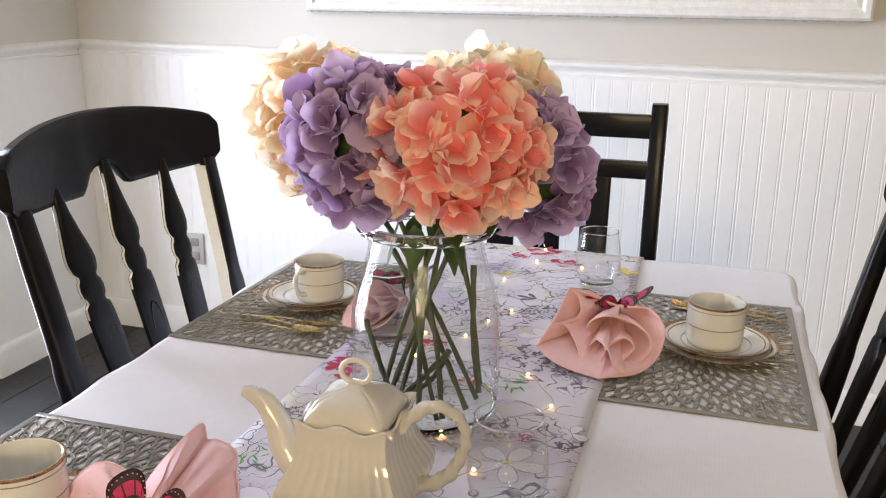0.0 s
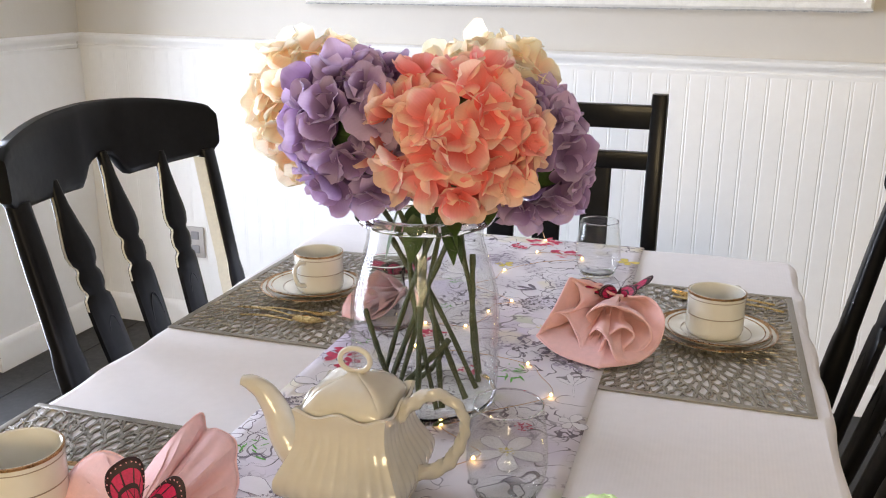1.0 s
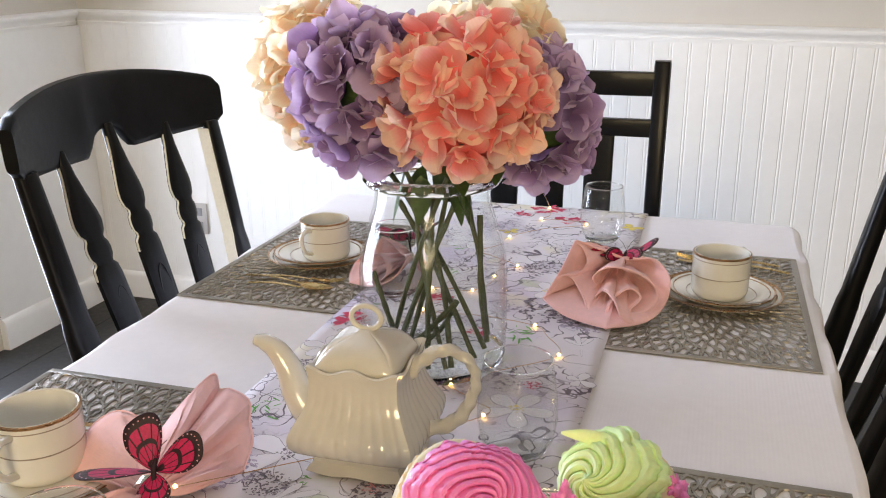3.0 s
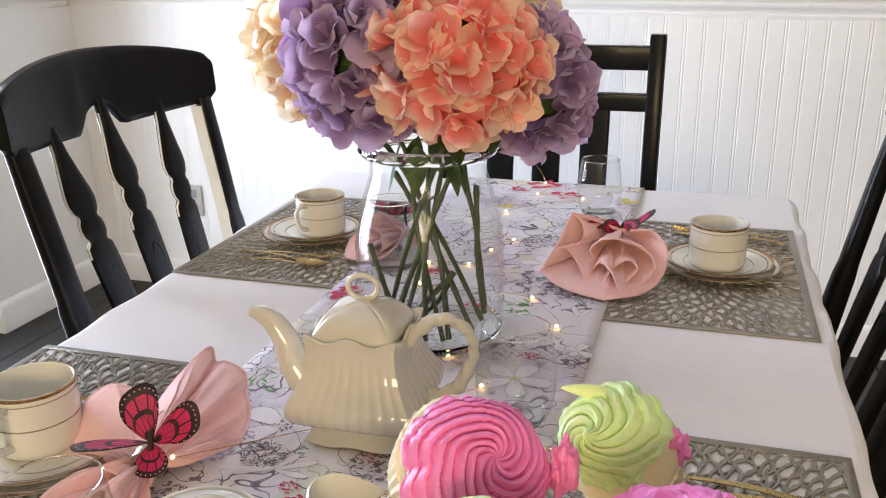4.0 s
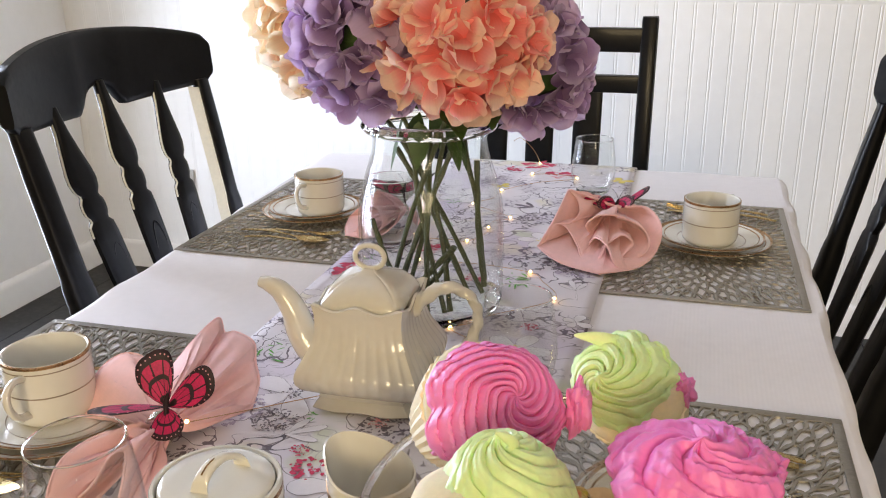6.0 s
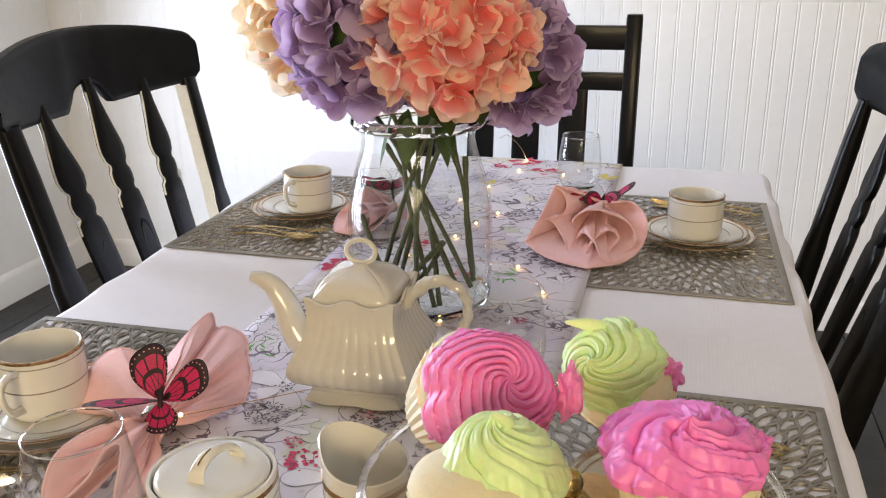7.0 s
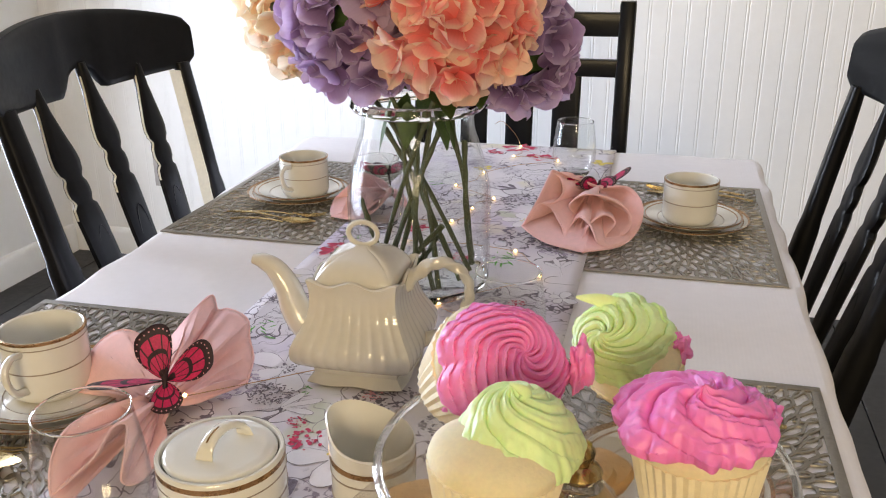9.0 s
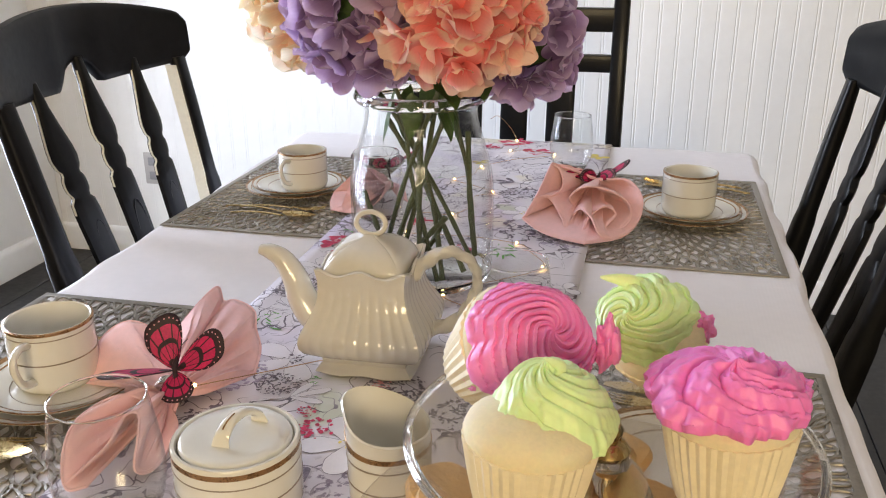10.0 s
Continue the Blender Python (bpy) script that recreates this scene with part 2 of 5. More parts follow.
STEM = shader("green_stem", (0.075, 0.092, 0.045), 0.55, vary=0.3, scale=50, bump=0.5, bump_scale=180)
LEAF = shader("green_leaf", (0.055, 0.105, 0.03), 0.5, vary=0.3, scale=40, bump=0.4, bump_scale=120)
LEAF_LIGHT = shader("light_green_leaf", (0.22, 0.28, 0.07), 0.5, vary=0.2, scale=40)
CAKE = shader("vanilla_cake", (0.84, 0.71, 0.48), 0.8, vary=0.05, scale=90, bump=0.14, bump_scale=350, Subsurface_Weight=0.15)
WRAPPER = shader("paper_wrapper", (0.87, 0.77, 0.56), 0.55, vary=0.06, scale=50, bump=0.2, bump_scale=200)
PINK = shader("pink_frosting", (0.98, 0.26, 0.62), 0.42, vary=0.05, scale=60, bump=0.15, bump_scale=300, Subsurface_Weight=0.15)
HOT_PINK = shader("hot_pink_frosting", (1.0, 0.23, 0.63), 0.40, vary=0.05, scale=60, bump=0.18, bump_scale=260, Subsurface_Weight=0.15)
GREEN = shader("green_frosting", (0.70, 0.90, 0.46), 0.42, vary=0.05, scale=60, bump=0.15, bump_scale=300, Subsurface_Weight=0.15)
BISCUIT = shader("biscuit", (0.62, 0.36, 0.15), 0.8, vary=0.2, scale=60, bump=0.6, bump_scale=300)
COPPER = shader("copper_wire", (0.55, 0.32, 0.18), 0.3, 1.0, vary=0.1, scale=80)
PLATE_GREY = shader("grey_outlet_plate", (0.45, 0.43, 0.42), 0.4, vary=0.05, scale=60)
ROSE_RED = shader("print_rose", (0.58, 0.05, 0.12), 0.85, vary=0.35, scale=130)
ROSE_PINK = shader("print_rose_light", (0.75, 0.33, 0.38), 0.85, vary=0.2, scale=110)
PRINT_GREEN = shader("print_green", (0.12, 0.38, 0.09), 0.85, vary=0.35, scale=120)
PRINT_GREY = shader("print_grey", (0.20, 0.17, 0.21), 0.85, vary=0.5, scale=160)
PRINT_PALE = shader("print_pale", (0.77, 0.74, 0.78), 0.85, vary=0.03, scale=60)
PRINT_YELLOW = shader("print_yellow", (0.75, 0.60, 0.16), 0.85, vary=0.2, scale=110)
PRINT_LILAC = shader("print_lilac", (0.44, 0.38, 0.48), 0.85, vary=0.4, scale=140)
BULB = bpy.data.materials.new("warm_bulb")
BULB.use_nodes = True
BULB.node_tree.nodes["Principled BSDF"].inputs["Emission Color"].default_value = (1.0, 0.62, 0.22, 1)
BULB.node_tree.nodes["Principled BSDF"].inputs["Emission Strength"].default_value = 14.0
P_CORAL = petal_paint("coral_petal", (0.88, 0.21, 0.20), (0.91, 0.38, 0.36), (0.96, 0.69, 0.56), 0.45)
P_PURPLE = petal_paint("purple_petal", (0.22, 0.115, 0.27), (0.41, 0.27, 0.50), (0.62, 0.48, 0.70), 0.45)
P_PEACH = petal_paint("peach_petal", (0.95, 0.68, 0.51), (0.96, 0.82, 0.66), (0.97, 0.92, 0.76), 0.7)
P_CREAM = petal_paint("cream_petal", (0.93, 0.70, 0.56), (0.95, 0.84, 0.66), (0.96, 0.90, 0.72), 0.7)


# ---- mesh helpers ----
def part(name, bm, material, parent=None, label="", smooth=True):
    me = bpy.data.meshes.new(name)
    bmesh.ops.recalc_face_normals(bm, faces=bm.faces)
    if smooth:
        for f in bm.faces:
            f.smooth = True
    bm.to_mesh(me)
    bm.free()
    me.materials.append(material)
    ob = new(name, me)
    if smooth:
        me.set_sharp_from_angle(angle=radians(40))
    if parent:
        ob.parent = parent
    return tagged(ob, label)


def thing(name, m, label, category, group="", kind=""):
    ob = new(name)
    ob.empty_display_size = 0.02
    ob.matrix_world = m
    return tagged(ob, label, category, group, kind)


def grid(rows, close_u=False, close_v=False, cap=False, bm=None):
    """Skin a list of rows of points."""
    bm = bm or bmesh.new()
    vs = [[bm.verts.new(p) for p in row] for row in rows]
    nr, nc = len(vs), len(vs[0])
    for i in range(nr if close_v else nr - 1):
        for j in range(nc if close_u else nc - 1):
            a, b = vs[i], vs[(i + 1) % nr]
            bm.faces.new((a[j], a[(j + 1) % nc], b[(j + 1) % nc], b[j]))
    if cap:
        bm.faces.new(vs[0][::-1])
        bm.faces.new(vs[-1])
    return bm


def lathe(profile, seg=48, wave=None, bm=None, centre=(0, 0, 0)):
    """Turn a profile of (radius, height) round z; a zero radius closes it."""
    rows = []
    for k, (r, z) in enumerate(profile):
        r = max(r, 1e-5)
        rows.append([(centre[0] + r * (wave(a, k) if wave else 1) * math.cos(a), centre[1] + r * (wave(a, k) if wave else 1) * math.sin(a), centre[2] + z)
                     for a in (2 * math.pi * j / seg for j in range(seg))])
    bm = grid(rows, close_u=True, bm=bm)
    bmesh.ops.remove_doubles(bm, verts=bm.verts, dist=2e-5)
    return bm


def spline(points, n):
    """A smooth line through points, with n steps between each two."""
    pts = [Vector(p) for p in points]
    pts = [pts[0] * 2 - pts[1]] + pts + [pts[-1] * 2 - pts[-2]]
    out = []
    for i in range(1, len(pts) - 2):
        a, b, c, d = pts[i - 1:i + 3]
        for k in range(n):
            t = k / n
            out.append(0.5 * (2 * b + (c - a) * t + (2 * a - 5 * b + 4 * c - d) * t * t + (3 * b - a - 3 * c + d) * t ** 3))
    return out + [pts[-2]]


def tube(points, radius, seg=10, flat=1.0, twist=0.0, lobes=0, bm=None):
    """A tube along points; radius is a number or a function of 0..1; flat squeezes it; lobes and twist make a rope of it."""
    pts = [Vector(p) for p in points]
    rows, side = [], None
    for i, p in enumerate(pts):
        d = (pts[min(i + 1, len(pts) - 1)] - pts[max(i - 1, 0)]).normalized()
        if side is None:
            side = d.orthogonal().normalized()
        side = (side - d * side.dot(d)).normalized()
        up = d.cross(side)
        t = i / (len(pts) - 1)
        r = radius(t) if callable(radius) else radius
        row = []
        for j in range(seg):
            a = 2 * math.pi * j / seg
            rr = r * (1 + 0.18 * math.cos(lobes * a + twist * t)) if lobes else r
            row.append(p + side * math.cos(a) * rr + up * math.sin(a) * rr * flat)
        rows.append(row)
    return grid(rows, close_u=True, cap=True, bm=bm)


def slab(x0, x1, y0, y1, z0, z1, bevel=0.0, bm=None):
    own = bm is None
    bm = bm or bmesh.new()
    made = bmesh.ops.create_cube(bm, size=1, matrix=Matrix.Translation(((x0 + x1) / 2, (y0 + y1) / 2, (z0 + z1) / 2)) @ Matrix.Diagonal((x1 - x0, y1 - y0, z1 - z0, 1)))
    if bevel and own:
        bmesh.ops.bevel(bm, geom=bm.edges[:], offset=bevel, segments=2, profile=0.6, affect="EDGES")
    return bm


def ring_band(radius, z, width=0.0016, proud=0.0004, seg=56, bm=None):
    """A thin raised band round z."""
    return lathe([(radius - 0.0002, z - width / 2), (radius + proud, z - width / 2), (radius + proud, z + width / 2), (radius - 0.0002, z + width / 2)], seg, bm=bm)


def flat_band(r0, r1, z, seg=56, bm=None):
    return lathe([(r0, z - 0.0003), (r0, z + 0.0004), (r1, z + 0.0004), (r1, z - 0.0003)], seg, bm=bm)


def section(w, d, n=12, power=0.6):
    """Points round a soft rectangle."""
    out = []
    for j in range(n):
        a = 2 * math.pi * (j + 0.5) / n
        c, s = math.cos(a), math.sin(a)
        out.append((w / 2 * math.copysign(abs(c) ** power, c), d / 2 * math.copysign(abs(s) ** power, s)))
    return out


# ---- the room ----
X0, X1, Y0, Y1, TOP = -2.165, 3.30, -2.60, 2.70, 2.45
SLOPE = -0.0135  # the rail and the picture hang a little lower to the right


def rail_height(x):
    return 1.047 + SLOPE * (x - X0)


floor = tagged(part("floor", slab(X0 - 0.15, X1 + 0.15, Y0 - 0.15, Y1 + 0.15, -0.10, -0.012), FLOORBOARD), "dark grey wooden plank floor", "floor", kind="structure")
ceiling = tagged(part("ceiling", slab(X0 - 0.15, X1 + 0.15, Y0 - 0.15, Y1 + 0.15, TOP, TOP + 0.1), CEILING), "plain white ceiling", "ceiling", kind="structure")
wall_north = tagged(part("wall_north", slab(X0 - 0.15, X1 + 0.15, Y1, Y1 + 0.15, -0.012, TOP), WALL_PAINT), "greige painted wall above white beadboard wainscot", "wall", kind="structure")
wall_east = tagged(part("wall_east", slab(X1, X1 + 0.15, Y0, Y1, -0.012, TOP), WALL_PAINT), "plain greige painted wall", "wall", kind="structure")
bm = slab(X0 - 0.15, X0, DOOR[1], Y1, -0.012, TOP)
slab(X0 - 0.15, X0, Y0, DOOR[0], -0.012, TOP, bm=bm)
slab(X0 - 0.15, X0, DOOR[0], DOOR[1], DOOR[2], TOP, bm=bm)
wall_west = tagged(part("wall_west", bm, WALL_PAINT), "greige wall over white lower panelling", "wall", kind="structure")
bm = slab(X0 - 0.15, WINDOW[0], Y0 - 0.15, Y0, -0.012, TOP)
slab(WINDOW[1], X1 + 0.15, Y0 - 0.15, Y0, -0.012, TOP, bm=bm)
slab(WINDOW[0], WINDOW[1], Y0 - 0.15, Y0, -0.012, WINDOW[2], bm=bm)
slab(WINDOW[0], WINDOW[1], Y0 - 0.15, Y0, WINDOW[3], TOP, bm=bm)
wall_south = tagged(part("wall_south", bm, WALL_PAINT), "greige wall with a window", "wall", kind="structure")

panel = part("lower_panel", slab(X0, X0 + 0.010, DOOR[1] + 0.08, Y1 - 0.014, 0.0, rail_height(X0) - 0.03), WHITE_PAINT, wall_west, "smooth white painted wainscot")


def moulding(length_from, length_to, along, fixed, heights, depth_dir, profile):
    """Run a profile of (depth, height) along x or y."""
    rows = []
    for q, h in zip((length_from, length_to), heights):
        rows.append([((q, fixed + depth_dir * d, h + z) if along == "x" else (fixed + depth_dir * d, q, h + z)) for d, z in profile])
    return grid(rows, close_u=True, cap=True)


RAIL = [(0.0, -0.026), (0.012, -0.026), (0.014, -0.016), (0.010, -0.012), (0.012, -0.004), (0.022, 0.004), (0.026, 0.012), (0.026, 0.018), (0.018, 0.024), (0.0, 0.026)]
BASE = [(0.0, 0.0), (0.016, 0.0), (0.016, 0.085), (0.012, 0.098), (0.006, 0.104), (0.0, 0.106)]
tagged(part("trim", moulding(X0, X1, "x", Y1, (rail_height(X0), rail_height(X1)), -1, RAIL), WHITE_PAINT), "white moulded chair rail", "chair rail", kind="structure")
tagged(part("trim", moulding(DOOR[1] + 0.08, Y1 - 0.03, "y", X0, (rail_height(X0) - 0.012, rail_height(X0)), 1, RAIL), WHITE_PAINT), "white moulded chair rail", "chair rail", kind="structure")
tagged(part("baseboard", moulding(X0, X1, "x", Y1 - 0.006, (0, 0), -1, BASE), WHITE_PAINT), "white painted baseboard", "baseboard", kind="structure")
tagged(part("baseboard", moulding(DOOR[1] + 0.08, Y1 - 0.024, "y", X0 + 0.010, (0, 0), 1, BASE), WHITE_PAINT), "white painted baseboard", "baseboard", kind="structure")


def opening_frame(name, label, rails, m):
    w = thing(name, m, label, "window", kind="structure")
    for x0, x1, z0, z1, kind in rails:
        part(kind, slab(x0, x1, -0.03, 0.03, z0, z1, 0.004), WHITE_PAINT, w)
    return w


def window_rails(width, sill, head, posts):
    rails = [(0, width, sill, sill + 0.07, "window_frame"), (0, width, head - 0.07, head, "window_frame")]
    return rails + [(p - 0.035, p + 0.035, sill + 0.07, head - 0.07, "window_frame") for p in posts]


opening_frame("door_1", "white glazed patio door", window_rails(1.15, 0, DOOR[2], (0.035, 0.575, 1.115)), pose(X0 - 0.07, DOOR[0], 0, 0, 0, 90))
opening_frame("window_1", "white framed window", window_rails(1.9, WINDOW[2], WINDOW[3], (0.035, 0.95, 1.865)), pose(WINDOW[0], Y0 - 0.07, 0))

# large framed panel on the wall
frame_left, frame_right, frame_base = -1.255, 0.405, 1.182
pic = thing("picture_frame", pose(frame_left, Y1 - 0.002, frame_base, 0, math.degrees(-SLOPE) * 0.4, 0), "large white distressed wooden frame hanging on wall", "picture frame")
W, H = frame_right - frame_left, 0.95
MOULD = [(0.0, 0.0), (0.022, 0.0), (0.030, 0.008), (0.030, 0.022), (0.020, 0.030), (0.024, 0.045), (0.016, 0.058), (0.010, 0.062), (0.0, 0.062)]


def frame_side(a, b, inward):
    rows = []
    for corner, s in ((a, 1), (b, -1)):
        rows.append([(corner[0] + (inward[0] + (s if inward[0] == 0 else 0)) * z, -d, corner[1] + (inward[1] + (s if inward[1] == 0 else 0)) * z) for d, z in MOULD])
    return grid(rows, close_u=True, cap=True)


for a, b, inward in (((0, 0), (W, 0), (0, 1)), ((0, H), (W, H), (0, -1)), ((0, 0), (0, H), (1, 0)), ((W, 0), (W, H), (-1, 0))):
    part("frame_rail", frame_side(a, b, inward), DISTRESSED, pic)
part("backing_panel", slab(0.05, W - 0.05, -0.010, -0.002, 0.05, H - 0.05), DISTRESSED, pic, "plain white panel")
bm = bmesh.new()
rnd = random.Random(5)
x = 0.0
while x < W - 0.012:
    w = rnd.uniform(0.006, 0.02)
    slab(x, min(x + w, W), -0.0235 - rnd.uniform(0, 0.002), -0.006, -rnd.uniform(0.002, 0.0045), 0.0008, bm=bm)
    x += w + rnd.uniform(-0.001, 0.004)
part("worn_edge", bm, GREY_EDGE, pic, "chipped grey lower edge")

# outlet
out = thing("outlet", pose(-1.735, Y1 - 0.014, 0.338), "grey wall outlet with cover plate", "outlet")
part("cover_plate", slab(-0.035, 0.035, -0.007, 0, -0.058, 0.058, 0.003), PLATE_GREY, out)
for z in (-0.026, 0.026):
    part("socket", slab(-0.016, 0.016, -0.010, -0.006, z - 0.015, z + 0.015, 0.003), shader("socket_dark", (0.25, 0.25, 0.27), 0.4), out)

# ---- table and linen ----
TX0, TX1, TY0, TY1, TZ = -0.704, 0.185, 0.16, 1.665, 0.747
table = thing("dining_table", pose(0, 0, 0), "dark wooden dining table under a white cloth", "table")
part("tabletop", slab(TX0 + 0.055, TX1 - 0.006, TY0 + 0.006, TY1 - 0.006, 0.705, TZ - 0.004, 0.006), WOOD, table)
for x in (TX0 + 0.11, TX1 - 0.07):
    for y in (TY0 + 0.08, TY1 - 0.08):
        part("leg", lathe([(0.0, 0), (0.022, 0), (0.03, 0.05), (0.024, 0.12), (0.034, 0.3), (0.03, 0.5), (0.04, 0.54), (0.04, 0.705), (0, 0.705)], 20, centre=(x, y, 0)), WOOD, table)


def drape(x0, x1, y0, y1, z, drop, radius, ripple, n, seed, thin=0.0):
    """A cloth laid on a table: flat top, rounded edges, sides that hang in soft folds."""
    hang = [(0.0, 0.0), (radius * 0.45, -radius * 0.08), (radius * 0.8, -radius * 0.4), (radius, -radius * 0.95)]
    hang += [(radius + 0.004, -radius - drop * k / 8) for k in range(1, 9)]
    perim = []
    L, Wd = y1 - y0, x1 - x0
    ny, nx = int(n * L / Wd), n
    rc = 0.02

    def add(px, py, ux, uy):
        perim.append((px, py, ux, uy))
    for k in range(ny):
        add(x1, y0 + rc + (L - 2 * rc) * k / (ny - 1), 1, 0)
    add(x1 - 0.006, y1 - 0.006, 0.7, 0.7)
    for k in range(nx):
        add(x1 - rc - (Wd - 2 * rc) * k / (nx - 1), y1, 0, 1)
    add(x0 + 0.006, y1 - 0.006, -0.7, 0.7)
    for k in range(ny):
        add(x0, y1 - rc - (L - 2 * rc) * k / (ny - 1), -1, 0)
    add(x0 + 0.006, y0 + 0.006, -0.7, -0.7)
    for k in range(nx):
        add(x0 + rc + (Wd - 2 * rc) * k / (nx - 1), y0, 0, -1)
    add(x1 - 0.006, y0 + 0.006, 0.7, -0.7)
    rows = []
    for d, dz in hang:
        row = []
        for k, (px, py, ux, uy) in enumerate(perim):
            down = min(1, max(0, -dz - radius * 0.3) / drop)
            wob = ripple * down * (noise.noise((px * 9 + seed, py * 9, 0.3)) + 0.5 * noise.noise((px * 23, py * 23, seed)))
            edge = 0.004 * noise.noise((px * 14, py * 14, seed + 4.0)) * (1 if d > 0 else 0)
            row.append((px + ux * (d - radius * 0.6 + wob + edge), py + uy * (d - radius * 0.6 + wob + edge), z + dz + edge * 0.4))
        rows.append(row)
    bm = grid(rows, close_u=True)
    # flat top, with faint creases
    m = 40
    bm2_rows = []
    for i in range(m + 1):
        bm2_rows.append([(x0 + radius * 0.6 + (Wd - 1.2 * radius) * j / m, y0 + radius * 0.6 + (L - 1.2 * radius) * i / m, z + (0.0006 * noise.noise((j * 0.35, i * 0.35, seed)) - 0.0004 if 0 < i < m and 0 < j < m else 0)) for j in range(m + 1)])
    grid(bm2_rows, bm=bm)
    return bm


cloth_bm = drape(TX0, TX1, TY0, TY1, TZ + 0.0015, 0.24, 0.014, 0.035, 70, 1.0)
for v in cloth_bm.verts:  # the left side hangs a little askew
    v.co.x += (TX1 - v.co.x) / (TX1 - TX0) * (0.014 + 0.040 * (1.04 - v.co.y))
cloth = tagged(part("tablecloth", cloth_bm, CLOTH), "white finely ribbed cotton tablecloth draped on table", "tablecloth")
RX0, RX1, RZ = -0.436, -0.076, TZ + 0.0035


def runner_mesh():
    rows = []
    ys = [TY0 - 0.021] * 4 + [TY0 - 0.012] + [TY0 + (TY1 - TY0) * k / 60 for k in range(61)] + [TY1 + 0.012] + [TY1 + 0.021] * 4
    zs = [RZ - 0.25, RZ - 0.16, RZ - 0.08, RZ - 0.02, RZ - 0.004] + [RZ] * 61 + [RZ - 0.004, RZ - 0.02, RZ - 0.08, RZ - 0.16, RZ - 0.25]
    for y, z in zip(ys, zs):
        row = []
        for j in range(25):
            x = RX0 + (RX1 - RX0) * j / 24
            e = 0.0018 * noise.noise((1.2, y * 4, x * 0.2)) * (1 if j in (0, 24) else 0)
            row.append((x + e, y, z + 0.0003 * max(0, noise.noise((x * 8, y * 6, 2)))))
        rows.append(row)
    return grid(rows)


runner = tagged(part("table_runner", runner_mesh(), RUNNER), "white table runner printed with flowers and butterflies", "table runner")
sol = runner.modifiers.new("thickness", "SOLIDIFY")
sol.thickness, sol.offset = 0.0012, 1


def flat_petals(at, petals, seed, size, spread=1.0, squash=0.55, least=0.22, most=0.48):
    """A printed flower: overlapping flat petals round a point, a hair above the cloth."""
    rnd = random.Random(seed)
    bm = bmesh.new()
    for k in range(petals):
        a = rnd.uniform(0, 6.28)
        d = size * math.sqrt(rnd.random()) * spread
        cx, cy = at[0] + d * math.cos(a), at[1] + d * math.sin(a)
        r, turn = size * rnd.uniform(least, most), rnd.uniform(0, 6.28)
        pts = []
        for j in range(12):
            b = 2 * math.pi * j / 12
            u, v = r * math.cos(b) * (1 + 0.15 * math.sin(3 * b + k)), r * squash * math.sin(b) * (1 + 0.2 * rnd.uniform(-1, 1))
            pts.append(bm.verts.new((cx + u * math.cos(turn) - v * math.sin(turn), cy + u * math.sin(turn) + v * math.cos(turn), RZ + 0.0020 + k * 0.000004)))
        bm.faces.new(pts)
    return bm


def printed(name, at, petals, seed, size, material, spread=1.0, squash=0.55, least=0.22, most=0.48):
    x, y = at
    return tagged(part(name, flat_petals((x, y, 0), petals, seed, size, spread, squash, least, most), material, runner, smooth=False), kind="stuff")


for k, (x, y, s) in enumerate(((-0.402, 1.016, 0.031), (-0.211, 1.577, 0.026), (-0.262, 1.64, 0.030), (-0.235, 1.02, 0.018), (-0.32, 1.126, 0.018), (-0.30, 1.60, 0.016))):
    printed("printed_rose", (x, y), 16, 10 + k, s, ROSE_RED, least=0.15, most=0.40)
    printed("printed_rose", (x + 0.004, y - 0.003), 9, 30 + k, s * 0.8, ROSE_PINK, squash=0.35, least=0.12, most=0.35)
for k, (x, y, s) in enumerate(((-0.268, 0.575, 0.017), (-0.285, 0.60, 0.009), (-0.14, 0.90, 0.010), (-0.235, 0.66, 0.010))):
    printed("printed_berry_sprig", (x, y), 44, 50 + k, s, ROSE_RED if k != 3 else ROSE_PINK, squash=0.8, least=0.05, most=0.17)
for k, (x, y, s) in enumerate(((-0.184, 1.025, 0.018), (-0.396, 0.765, 0.022), (-0.185, 1.05, 0.014), (-0.30, 0.655, 0.008), (-0.36, 1.36, 0.014), (-0.12, 1.50, 0.012), (-0.33, 1.24, 0.012), (-0.405, 1.07, 0.012))):
    printed("printed_leaves", (x, y), 9, 70 + k, s, PRINT_GREEN, squash=0.18)
for k, (x, y, s) in enumerate(((-0.150, 1.13, 0.055), (-0.110, 1.10, 0.040), (-0.20, 1.30, 0.035), (-0.22, 0.655, 0.030), (-0.385, 0.650, 0.040), (-0.33, 0.640, 0.022), (-0.40, 0.86, 0.030), (-0.33, 1.50, 0.035), (-0.15, 0.62, 0.030), (-0.38, 0.55, 0.030), (-0.13, 1.38, 0.030), (-0.28, 0.78, 0.02))):
    printed("printed_hydrangea", (x, y), 150, 90 + k, s, PRINT_LILAC if k % 3 == 1 else PRINT_GREY, squash=0.5, least=0.03, most=0.10)


